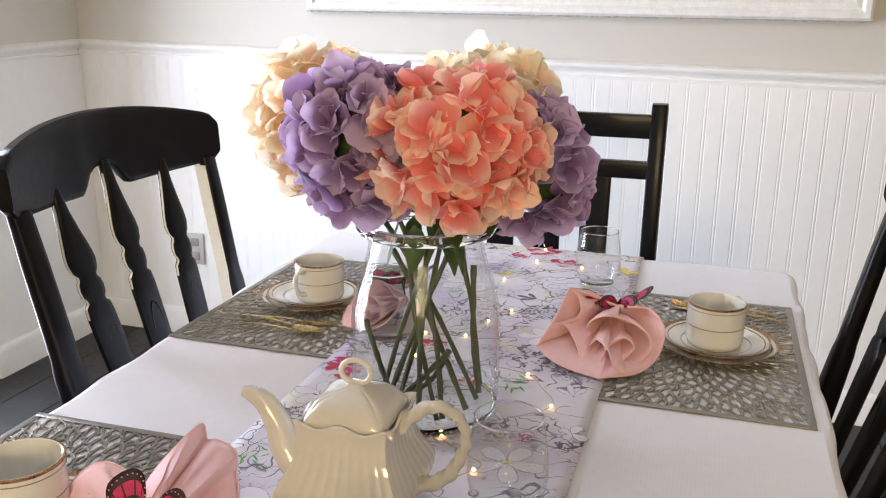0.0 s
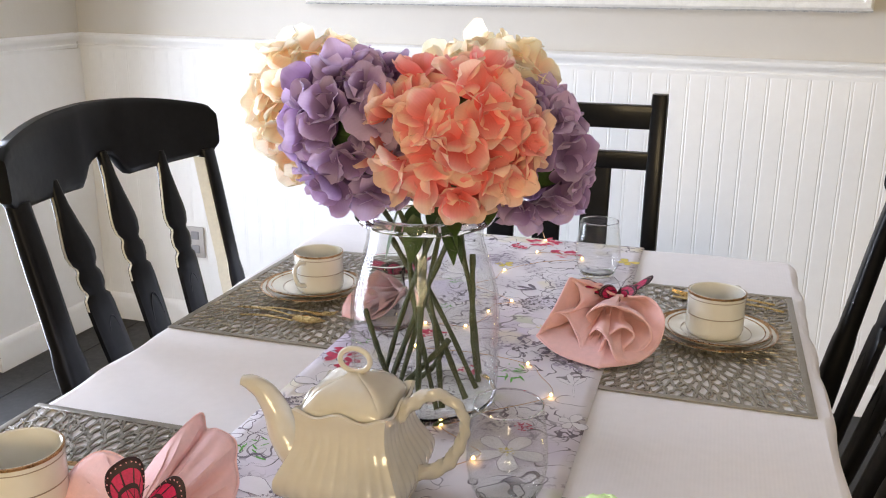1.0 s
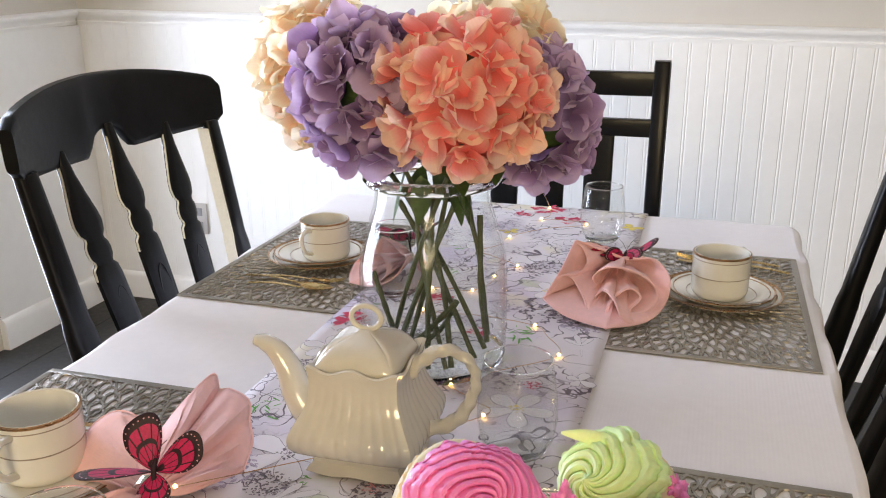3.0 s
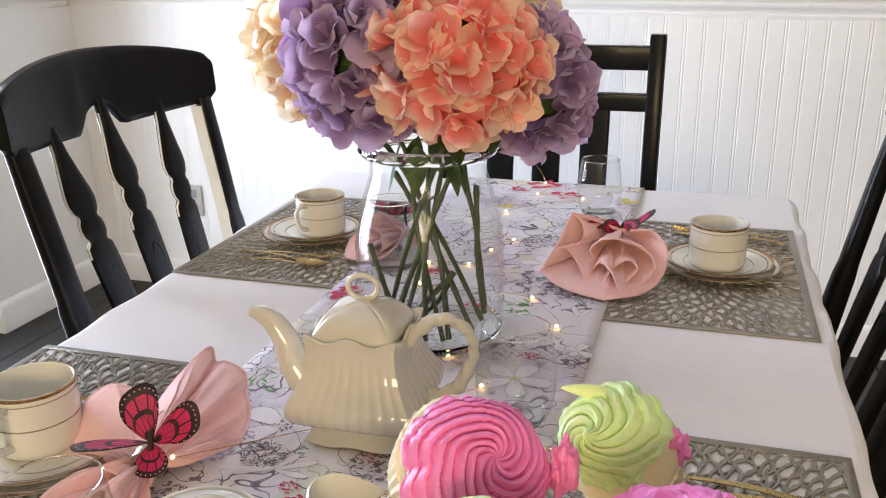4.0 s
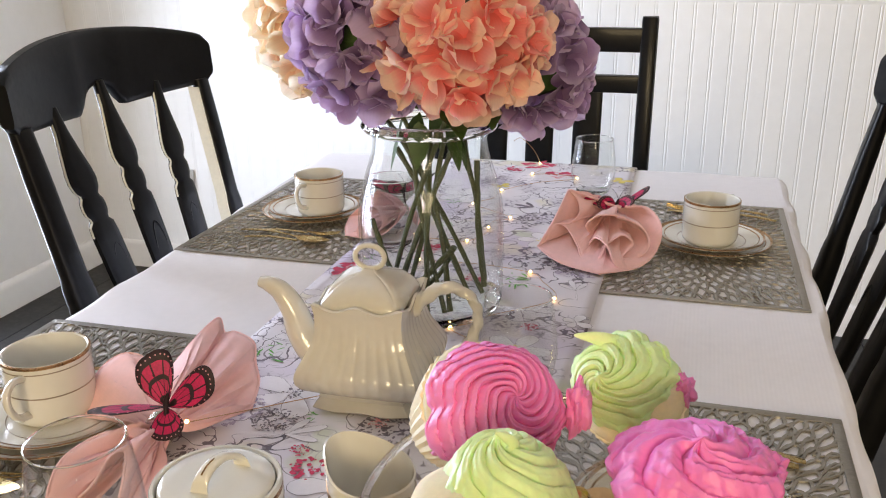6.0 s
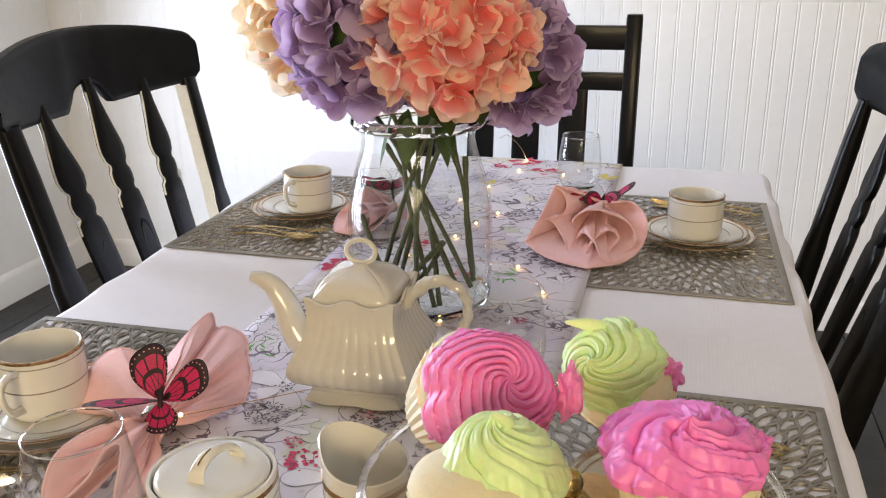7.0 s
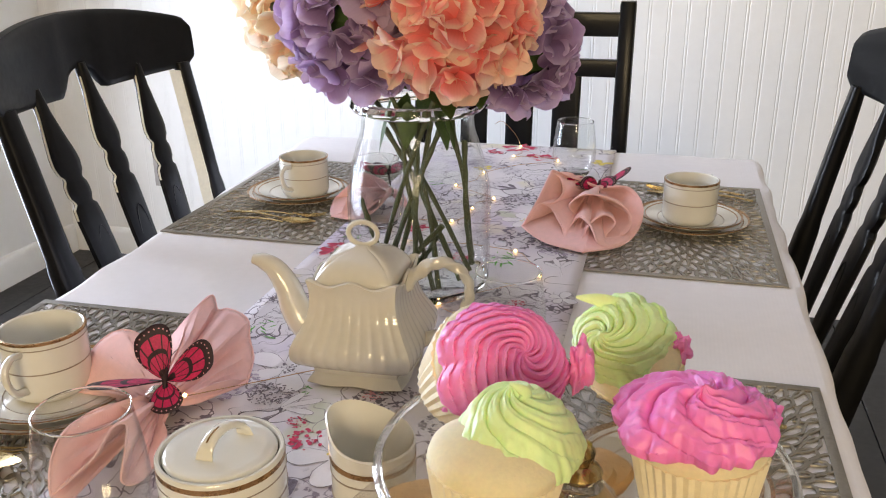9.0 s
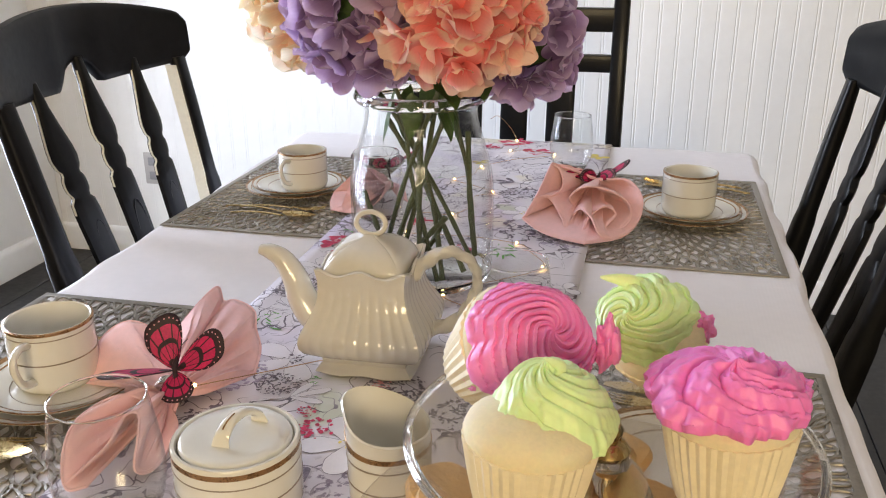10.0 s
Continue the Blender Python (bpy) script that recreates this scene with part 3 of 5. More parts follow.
def printed_wing(at, size, turn, petals, level, shrink=1.0):
    """A flat printed flower or butterfly: rounded lobes round a point."""
    bm = bmesh.new()
    for i, (ang, ln, wd) in enumerate(petals):
        a = turn + ang
        pts = []
        mx, my = at[0] + 0.5 * size * ln * math.cos(a), at[1] + 0.5 * size * ln * math.sin(a)
        for j in range(18):
            b = 2 * math.pi * j / 18
            u, v = 0.5 * size * ln * math.cos(b), size * wd * math.sin(b) * (0.7 + 0.3 * math.cos(b)) * (1 + 0.06 * math.sin(5 * b + i))
            g = 1 - shrink / math.hypot(u, v)
            pts.append(bm.verts.new((mx + g * (u * math.cos(a) - v * math.sin(a)), my + g * (u * math.sin(a) + v * math.cos(a)), RZ + level + 0.00008 * i)))
        bm.faces.new(pts)
    return bm


MOTH = ((0.9, 1.0, 0.42), (-0.9, 1.0, 0.42), (2.3, 0.75, 0.36), (-2.3, 0.75, 0.36))
BLOOM = tuple((k * 1.2566, 1.0, 0.36) for k in range(5))
SPRIG = ((0.0, 1.0, 0.16), (0.6, 0.8, 0.15), (-0.7, 0.85, 0.15), (3.0, 0.9, 0.05))
for x, y, s, turn, kind, fill in ((-0.092, 0.925, 0.022, 0.4, MOTH, PRINT_PALE), (-0.098, 1.558, 0.024, 1.0, MOTH, PRINT_YELLOW), (-0.30, 1.477, 0.02, 2.0, MOTH, PRINT_YELLOW),
                                  (-0.335, 0.690, 0.050, 0.2, BLOOM, PRINT_PALE), (-0.115, 0.70, 0.045, 2.2, BLOOM, PRINT_PALE), (-0.145, 0.84, 0.040, 1.2, BLOOM, PRINT_PALE), (-0.23, 0.56, 0.045, 0.9, BLOOM, PRINT_PALE),
                                  (-0.40, 0.93, 0.035, 0.5, BLOOM, PRINT_PALE), (-0.35, 1.40, 0.045, 0.1, BLOOM, PRINT_PALE), (-0.18, 1.20, 0.035, 0.7, BLOOM, PRINT_PALE), (-0.15, 1.44, 0.040, 0.3, BLOOM, PRINT_PALE), (-0.37, 1.58, 0.04, 0.3, BLOOM, PRINT_PALE),
                                  (-0.375, 0.80, 0.045, 2.4, SPRIG, PRINT_PALE), (-0.31, 0.62, 0.04, 0.6, SPRIG, PRINT_PALE), (-0.105, 1.02, 0.035, 1.9, SPRIG, PRINT_PALE), (-0.25, 0.52, 0.035, 4.0, SPRIG, PRINT_GREY), (-0.19, 0.60, 0.03, 5.0, SPRIG, PRINT_GREY), (-0.22, 1.36, 0.035, 2.9, SPRIG, PRINT_GREY), (-0.17, 0.93, 0.03, 2.9, SPRIG, PRINT_PALE), (-0.40, 1.20, 0.03, 1.9, SPRIG, PRINT_GREY)):
    part("printed_outline", printed_wing((x, y), s, turn, kind, 0.0017, 0.0), PRINT_GREY, runner, smooth=False)
    if fill != PRINT_GREY:
        part("printed_motif", printed_wing((x, y), s, turn, kind, 0.00175, 0.0006), fill, runner, smooth=False)
    if kind == BLOOM:
        tagged(part("printed_stamens", flat_petals((x, y, 0), 22, int(s * 1e4), s * 0.22, 1, 0.7, 0.05, 0.2), PRINT_YELLOW if x > -0.3 else PRINT_GREY, runner, smooth=False), kind="stuff").location.z = 0.0003


# ---- chairs ----
SPLAT = [(0.0, 0.020), (0.12, 0.028), (0.30, 0.035), (0.45, 0.038), (0.58, 0.038), (0.614, 0.035), (0.628, 0.024), (0.638, 0.025), (0.652, 0.032), (0.672, 0.034), (0.692, 0.032), (0.706, 0.025), (0.716, 0.025), (0.732, 0.035), (0.76, 0.040), (0.79, 0.038), (0.82, 0.033), (0.86, 0.026), (0.92, 0.016), (1.0, 0.010)]  # height along a splat, and its width there


def spindle_bm(base, top):
    """A flat carved splat between two points, wide across y."""
    prof = SPLAT
    rows = []
    for t, w in prof:
        p = base.lerp(top, t)
        rows.append([(p.x + b, p.y + a, p.z) for a, b in section(w * 1.5, 0.017, 12, 0.6)])
    return grid(rows, close_u=True, cap=True)


def splat_chair(m, group):
    """Black chair: arched crest with a notch, three carved splats, turned legs. It faces +x; the origin is on the floor under the back."""
    c = thing("dining_chair", m, "black painted wooden dining chair with arched crest and carved splats", "chair", group)

    def back_x(z, y):
        return -0.020 * min(1, z / 0.45) - max(0, z - 0.45) * 0.178 - 0.055 * max(0, 1 - (y / 0.27) ** 2) * min(1, max(0, (z - 0.45) / 0.5))
    for s in (-1, 1):
        rows = []
        for z, w, d in ((0.0, 0.030, 0.03), (0.2, 0.036, 0.038), (0.45, 0.048, 0.044), (0.62, 0.050, 0.036), (0.70, 0.046, 0.032), (0.72, 0.040, 0.028), (0.86, 0.038, 0.026), (0.934, 0.036, 0.020)):
            y = s * (0.218 + 0.022 * max(0, z - 0.45) / 0.5)
            x = back_x(z, y) - (0.45 - z) * 0.10 * (z < 0.45)
            rows.append([(x + b, y + a, z) for a, b in section(w, d, 12, 0.55)])
        post = part("post", grid(rows, close_u=True, cap=True), BLACK, c)
        # glare on the post's inner side, laid on as a cream strip
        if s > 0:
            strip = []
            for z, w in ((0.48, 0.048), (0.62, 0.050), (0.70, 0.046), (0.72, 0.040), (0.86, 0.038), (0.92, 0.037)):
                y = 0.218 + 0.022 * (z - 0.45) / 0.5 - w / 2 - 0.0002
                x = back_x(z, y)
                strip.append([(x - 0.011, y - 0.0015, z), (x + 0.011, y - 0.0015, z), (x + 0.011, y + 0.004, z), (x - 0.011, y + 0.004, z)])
            part("glare_strip", grid(strip, close_u=True, cap=True), GLARE, post, "cream strip for glare on inner side of post")
    # crest
    rows = []
    n = 44
    for k in range(n + 1):
        y = -0.264 + 0.528 * k / n
        f = abs(y) / 0.264
        top = 1.045 - 0.034 * f ** 2.2 - (0.012 * max(0, (f - 0.93) / 0.07) ** 2 if f > 0.93 else 0)
        bot = 0.915 + 0.010 * f ** 1.5 + (0.042 * max(0, 1 - (y / 0.05) ** 2) ** 0.5 if abs(y) < 0.05 else 0)
        bot += 0.014 * max(0, (f - 0.92) / 0.08) ** 2
        zc, hh = (top + bot) / 2, top - bot
        rows.append([(back_x(zc, y) + b - a * 0.06, y, zc + a) for a, b in section(hh, 0.024, 16, 0.35)])
    part("crest_rail", grid(rows, close_u=True, cap=True), BLACK, c)
    for y0, y1 in ((-0.096, -0.136), (0.0, 0.0), (0.096, 0.136)):
        sp = part("splat", spindle_bm(Vector((back_x(0.47, y0), y0, 0.47)), Vector((back_x(0.945, y1), y1, 0.945 if y0 else 0.965))), BLACK, c)
        # glare along the splat's edge, modelled as a thin cream strip
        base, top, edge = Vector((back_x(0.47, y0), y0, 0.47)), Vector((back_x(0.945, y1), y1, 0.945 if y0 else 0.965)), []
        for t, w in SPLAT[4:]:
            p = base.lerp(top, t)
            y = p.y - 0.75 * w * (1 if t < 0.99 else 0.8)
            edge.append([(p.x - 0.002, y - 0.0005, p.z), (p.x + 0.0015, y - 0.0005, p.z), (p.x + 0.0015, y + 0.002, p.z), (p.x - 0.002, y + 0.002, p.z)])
        part("glare_strip", grid(edge, close_u=True, cap=True), GLARE, sp, "cream strip for glare on splat edge")
        for z, r, h in ((0.786, 0.013, 0.010), (0.675, 0.015, 0.055)):
            x = back_x(z, y0) + 0.0088
            y = y0 + (y1 - y0) * (z - 0.47) / 0.475
            loop = [(x + (zz - z) * -0.22, y + r * math.cos(a), zz) for a, zz in ((2 * math.pi * k / 20, z + h * math.sin(2 * math.pi * k / 20)) for k in range(21))]
            part("carving", tube(loop, 0.0013, 6), BLACK, sp)
    rows = []
    for z, g in ((0.435, 0.985), (0.44, 1.0), (0.455, 1.0), (0.462, 0.985)):
        rows.append([(0.215 + b * g, a * g, z) for a, b in section(0.47, 0.44, 24, 0.5)])
    part("seat", grid(rows, close_u=True, cap=True), BLACK, c)
    for s in (-1, 1):
        part("leg", lathe([(0, 0), (0.014, 0), (0.02, 0.06), (0.016, 0.1), (0.024, 0.2), (0.018, 0.33), (0.024, 0.36), (0.024, 0.437), (0, 0.437)], 18, centre=(0.39, s * 0.19, 0)), BLACK, c)
        part("stretcher", tube([(0.0, s * 0.215, 0.18), (0.39, s * 0.19, 0.18)], 0.011, 10), BLACK, c)
    part("stretcher", tube([(0.2, -0.2, 0.18), (0.2, 0.2, 0.18)], 0.011, 10), BLACK, c)
    return c


side_chair = splat_chair(pose(-0.757, 1.223, -0.006, 0, 0, 0.8), "chairs round the table")
copy_thing(side_chair, pose(0.178, 1.205, -0.006, 0, 0, 180))


def slat_chair(m):
    """Black chair with two rails over three upright slats. It faces -y."""
    c = thing("dining_chair", m, "black wooden chair with straight posts and upright slats", "chair", "chairs round the table")
    for s in (-1, 1):
        rows = []
        for z, y in ((0, 0.03), (0.45, 0.0), (0.75, 0.02), (1.0, 0.055), (1.008, 0.056)):
            k = 0.94 if z > 1.005 else 1
            rows.append([(s * 0.227 + a * k, y + b * k, z) for a, b in section(0.035, 0.034, 12, 0.4)])
        part("post", grid(rows, close_u=True, cap=True), BLACK, c)
    for z0, z1, y in ((0.934, 0.985, 0.048), (0.848, 0.886, 0.036), (0.50, 0.54, 0.004)):
        part("rail", slab(-0.215, 0.215, y - 0.011, y + 0.011, z0, z1, 0.004), BLACK, c)
    for x in (-0.105, 0.0, 0.105):
        rows = [[(x + a, y + b, z) for a, b in section(0.062, 0.012, 12, 0.35)] for z, y in ((0.53, 0.004), (0.70, 0.017), (0.855, 0.036))]
        part("slat", grid(rows, close_u=True, cap=True), BLACK, c)
    rows = [[(a * g, -0.205 + b * g, z) for a, b in section(0.44, 0.42, 24, 0.5)] for z, g in ((0.435, 0.985), (0.44, 1.0), (0.455, 1.0), (0.462, 0.985))]
    part("seat", grid(rows, close_u=True, cap=True), BLACK, c)
    for s in (-1, 1):
        part("leg", slab(s * 0.19 - 0.017, s * 0.19 + 0.017, -0.395, -0.361, 0, 0.436, 0.004), BLACK, c)
        part("stretcher", slab(s * 0.2 - 0.009, s * 0.2 + 0.009, -0.37, 0.02, 0.16, 0.19, 0.003), BLACK, c)
    return c


slat_chair(pose(-0.312, 1.905, 0))


# ---- placemats ----
def mat_mesh(long, wide):
    """Openwork leaves round a centre, each a thin rim of pewter-coloured vinyl."""
    rnd = random.Random(11)
    bm = bmesh.new()
    hx, hy, edge = wide / 2 - 0.006, long / 2 - 0.006, 0.0022
    n = 0
    golden = 2.39996
    k = 2
    while n < 640 and k < 1300:
        r = 0.0093 * math.sqrt(k)
        a = k * golden
        k += 1
        cx, cy = r * math.cos(a), r * math.sin(a)
        if abs(cx) > hx - 0.002 or abs(cy) > hy - 0.002:
            continue
        n += 1
        grow = min(1, 0.45 + r / 0.16)
        ln, wd = 0.0145 * grow * rnd.uniform(0.8, 1.2), 0.0061 * grow * rnd.uniform(0.75, 1.25)
        turn = a + rnd.uniform(-0.35, 0.35) * min(1, r / 0.08)
        ridge = []
        m = 12
        for j in range(m):
            b = 2 * math.pi * j / m
            loop = []
            for off, z in ((-0.0017, 0.0), (-0.0012, 0.0014), (0.0012, 0.0016), (0.0017, 0.0)):
                u = (ln + off) * math.cos(b)
                v = (wd + off) * math.sin(b) * (1.0 + 0.35 * math.cos(b)) + 0.12 * ln * math.cos(b) ** 2
                x = cx + u * math.cos(turn) - v * math.sin(turn)
                y = cy + u * math.sin(turn) + v * math.cos(turn)
                loop.append((max(-hx, min(hx, x)), max(-hy, min(hy, y)), z))
            ridge.append(loop)
        grid(ridge, close_v=True, bm=bm)
    return bm


MAT_L, MAT_W = 0.43, 0.285
mat = thing("placemat", pose(0.0285, 1.242, TZ + 0.002), "pewter openwork vinyl placemat of leaf pattern on cloth", "placemat", "placemats")
tagged(part("openwork", mat_mesh(MAT_L, MAT_W), PEWTER, mat), kind="stuff")
hx, hy = MAT_W / 2, MAT_L / 2
for x0, x1, y0, y1 in ((-hx, hx, -hy, -hy + 0.009), (-hx, hx, hy - 0.009, hy), (-hx, -hx + 0.009, -hy + 0.009, hy - 0.009), (hx - 0.009, hx, -hy + 0.009, hy - 0.009)):
    part("border", slab(x0, x1, y0, y1, 0, 0.0017, 0.0005), PEWTER, mat)
copy_thing(mat, pose(-0.545, 1.252, TZ + 0.002, 0, 0, 180))
copy_thing(mat, pose(-0.540, 0.572, TZ + 0.002, 0, 0, 181))
copy_thing(mat, pose(0.0285, 0.562, TZ + 0.002))


# ---- china ----
def plate(radius, m, group):
    p = thing("plate", m, "ivory china plate with gold rim bands", "plate", group)
    r = radius
    part("dish", lathe([(0, 0.004), (r * 0.58, 0.004), (r * 0.62, 0.0044), (r * 0.68, 0.006), (r * 0.985, 0.0115), (r, 0.0122), (r * 0.995, 0.0105), (r * 0.70, 0.0036), (r * 0.56, 0.0005), (r * 0.5, 0.0005), (r * 0.49, 0.002), (0, 0.002)], 72), CHINA, p)
    part("gold_rim", lathe([(r * 0.965, 0.0113), (r * 0.985, 0.0120), (r * 1.003, 0.0126), (r * 1.003, 0.0112)], 72), GOLD_BAND, p, "gold edge line")
    part("gold_ring", lathe([(r * 0.885, 0.0098), (r * 0.905, 0.0106), (r * 0.905, 0.0098)], 72), GOLD_BAND, p)
    part("grey_ring", lathe([(r * 0.64, 0.0048), (r * 0.655, 0.0059), (r * 0.655, 0.0048)], 72), GREY_BAND, p)
    return p


def handle_bm(points, radius, flat=0.6):
    return tube(spline(points, 6), radius, 10, flat)


def cup(m, group, handle_turn=0.0):
    c = thing("teacup", m, "straight-sided ivory china teacup with gold bands", "teacup", group)
    R, h = 0.0385, 0.0620
    part("bowl", lathe([(0, 0.004), (0.027, 0.004), (0.0345, 0.010), (0.0355, h - 0.001), (0.0368, h), (R, h - 0.001), (R, 0.010), (R - 0.002, 0.004), (R - 0.006, 0.0), (R - 0.009, 0.0), (R - 0.010, 0.002), (0, 0.002)], 64), CHINA, c)
    part("gold_rim", lathe([(R - 0.0012, h - 0.0002), (R + 0.0004, h - 0.0008), (R + 0.0004, h - 0.0030), (R - 0.0002, h - 0.0030)], 64), GOLD_BAND, c, "gold rim band")
    part("gold_line", ring_band(R, h - 0.0075, 0.0009), GREY_BAND, c)
    part("gold_line", ring_band(R, h * 0.50, 0.0011), GREY_BAND, c)
    a = handle_turn
    pts = [(R - 0.002, 0, 0.051), (R + 0.012, 0, 0.054), (R + 0.023, 0, 0.048), (R + 0.023, 0, 0.035), (R + 0.014, 0, 0.021), (R - 0.002, 0, 0.015)]
    pts = [(x * math.cos(a) - y * math.sin(a), x * math.sin(a) + y * math.cos(a), z) for x, y, z in pts]
    part("handle", handle_bm(pts, 0.0042, 0.8), CHINA, c)
    return c


MATZ = TZ + 0.0042


def place_setting(x, y, handle, cup_x=-0.003, cup_y=-0.006):
    """Two stacked plates with a cup that stands a little off their middle."""
    plate(0.0825, pose(x, y, MATZ), "place settings")
    plate(0.0725, pose(x, y, MATZ + 0.0040), "place settings")
    cup(pose(x + cup_x, y + cup_y, MATZ + 0.0082), "place settings", handle)


place_setting(0.057, 1.243, radians(60))
place_setting(-0.558, 1.243, radians(-100), 0.014)
place_setting(-0.520, 0.590, radians(-82), -0.010, 0.004)
plate(0.0805, pose(0.030, 0.58, MATZ), "place settings")
plate(0.0725, pose(0.030, 0.58, MATZ + 0.0040), "place settings")


# ---- cutlery ----
def cutlery(kind, m):
    c = thing(kind, m, {"fork": "gold-coloured fork on placemat", "teaspoon": "gold-coloured teaspoon on placemat", "knife": "gold-coloured table knife on placemat"}[kind], kind, "gold cutlery")
    L = 0.155 if kind != "knife" else 0.165
    hand = 0.62 * L
    rows = []
    for t in range(15):
        f = t / 14
        w = 0.0085 - 0.0045 * f ** 0.8 + (0.0015 * math.sin(f * math.pi))
        if f < 0.06:
            w *= 0.6
        rows.append([(-L / 2 + hand * f, a, 0.0025 + b + 0.004 * math.sin(f * 3.0)) for a, b in section(w, 0.0028, 10, 0.8)])
    part("handle", grid(rows, close_u=True, cap=True), GOLD, c)
    x0 = -L / 2 + hand
    if kind == "fork":
        rows = []
        for f, w, z in ((0, 0.004, 0.003), (0.25, 0.010, 0.001), (0.45, 0.018, 0.0), (0.6, 0.019, 0.001)):
            rows.append([(x0 + (L - hand) * f, a, 0.003 + z + b) for a, b in section(w, 0.0018, 10, 0.6)])
        part("neck", grid(rows, close_u=True, cap=True), GOLD, c)
        for k in range(4):
            y = -0.0075 + 0.005 * k
            part("tine", tube([(x0 + (L - hand) * 0.57, y, 0.004), (x0 + (L - hand) * 0.8, y, 0.005), (L / 2, y * 0.9, 0.008)], lambda t: 0.0014 * (1 - 0.6 * t), 6), GOLD, c)
    elif kind == "teaspoon":
        rows = []
        for k in range(13):
            f = k / 12
            w = 0.004 + 0.024 * math.sin(math.pi * min(1, f ** 0.8)) ** 0.8 * (f < 0.999)
            z = 0.004 - 0.005 * math.sin(math.pi * f)
            rows.append([(x0 + (L - hand) * f, w / 2 * s, 0.005 + z + 0.004 * (s * s) * (math.sin(math.pi * f)) + dz) for s, dz in ((-1, 0), (-0.6, 0), (0, 0), (0.6, 0), (1, 0), (0.6, -0.0012), (0, -0.0014), (-0.6, -0.0012))])
        part("spoon_bowl", grid(rows, close_u=True, cap=True), GOLD, c)
    else:
        rows = []
        for k in range(10):
            f = k / 9
            w = 0.005 + 0.012 * min(1, f * 3) * (1 - max(0, f - 0.75) * 3.2)
            rows.append([(x0 + (L - hand) * f, a + 0.002 * f, 0.003 + b) for a, b in section(max(w, 0.003), 0.0016, 10, 0.7)])
        part("blade", grid(rows, close_u=True, cap=True), GOLD, c)
    return c


CZ = MATZ - 0.0005
SMALL = Matrix.Scale(0.88, 4)
cutlery("knife", pose(-0.560, 1.130, CZ, 0, 0, -6) @ SMALL)
cutlery("teaspoon", pose(-0.543, 1.108, CZ, 0, 0, 0) @ SMALL)
cutlery("fork", pose(-0.542, 1.143, CZ, 0, 0, 4) @ SMALL)
cutlery("fork", pose(0.066, 1.405, CZ, 0, 0, 178))
cutlery("knife", pose(0.073, 1.385, CZ, 0, 0, 172))
cutlery("teaspoon", pose(-0.55, 0.47, CZ, 0, 0, 8))
cutlery("fork", pose(-0.56, 0.49, CZ, 0, 0, 3))
cutlery("knife", pose(0.050, 0.700, CZ, 0, 0, 174))
cutlery("fork", pose(0.048, 0.680, CZ, 0, 0, 182))


# ---- napkins and butterflies ----
def fan(ring, outline, seed, parent, name="fold", closed=False, bulge=0.25, n=7, rows_n=14):
    """Linen that spreads from a ring to an outline."""
    line = spline(list(outline) + ([outline[0]] if closed else []), n)
    ring = Vector(ring)
    rows = []
    c = sum(line, Vector()) / len(line)
    for i in range(rows_n + 1):
        v = i / rows_n
        row = []
        for k, p in enumerate(line):
            d = p - ring
            spread = v ** (1.0 - bulge)
            q = ring + d * (0.10 + 0.90 * v) + (p - c) * (spread - v) * 0.9
            w = 0.010 * math.sin(math.pi * v) * noise.noise((k * 0.16, v * 1.6, seed)) + 0.0012 * (1 - v) * math.sin(k * 1.1)
            w += 0.0045 * math.sin(math.pi * v) * (0.5 - abs(noise.noise((k * 0.33, v * 0.8, seed + 20)))) - 0.0018 * abs(noise.noise((k * 0.5 + v * 3, v * 5, seed + 31))) * v
            q = q + Vector((w, w * 0.5, w))
            q.z = max(q.z, 0.0015)
            row.append(q)
        rows.append(row)
    ob = part(name, grid(rows), LINEN, parent)
    s = ob.modifiers.new("thickness", "SOLIDIFY")
    s.thickness, s.offset = 0.0018, 0
    return ob


def hem(outline, parent, n=7, closed=False):
    line = spline(list(outline) + ([outline[0]] if closed else []), n)
    return part("hem", tube(line, 0.0013, 6), LINEN, parent)


FORE = ((0.0, 0.0), (0.22, 0.17), (0.55, 0.34), (0.86, 0.40), (1.0, 0.27), (0.98, 0.02), (0.84, -0.22), (0.52, -0.30), (0.20, -0.16))
HIND = ((0.0, 0.0), (0.26, 0.26), (0.62, 0.42), (0.92, 0.30), (1.0, 0.02), (0.90, -0.28), (0.62, -0.42), (0.26, -0.26))


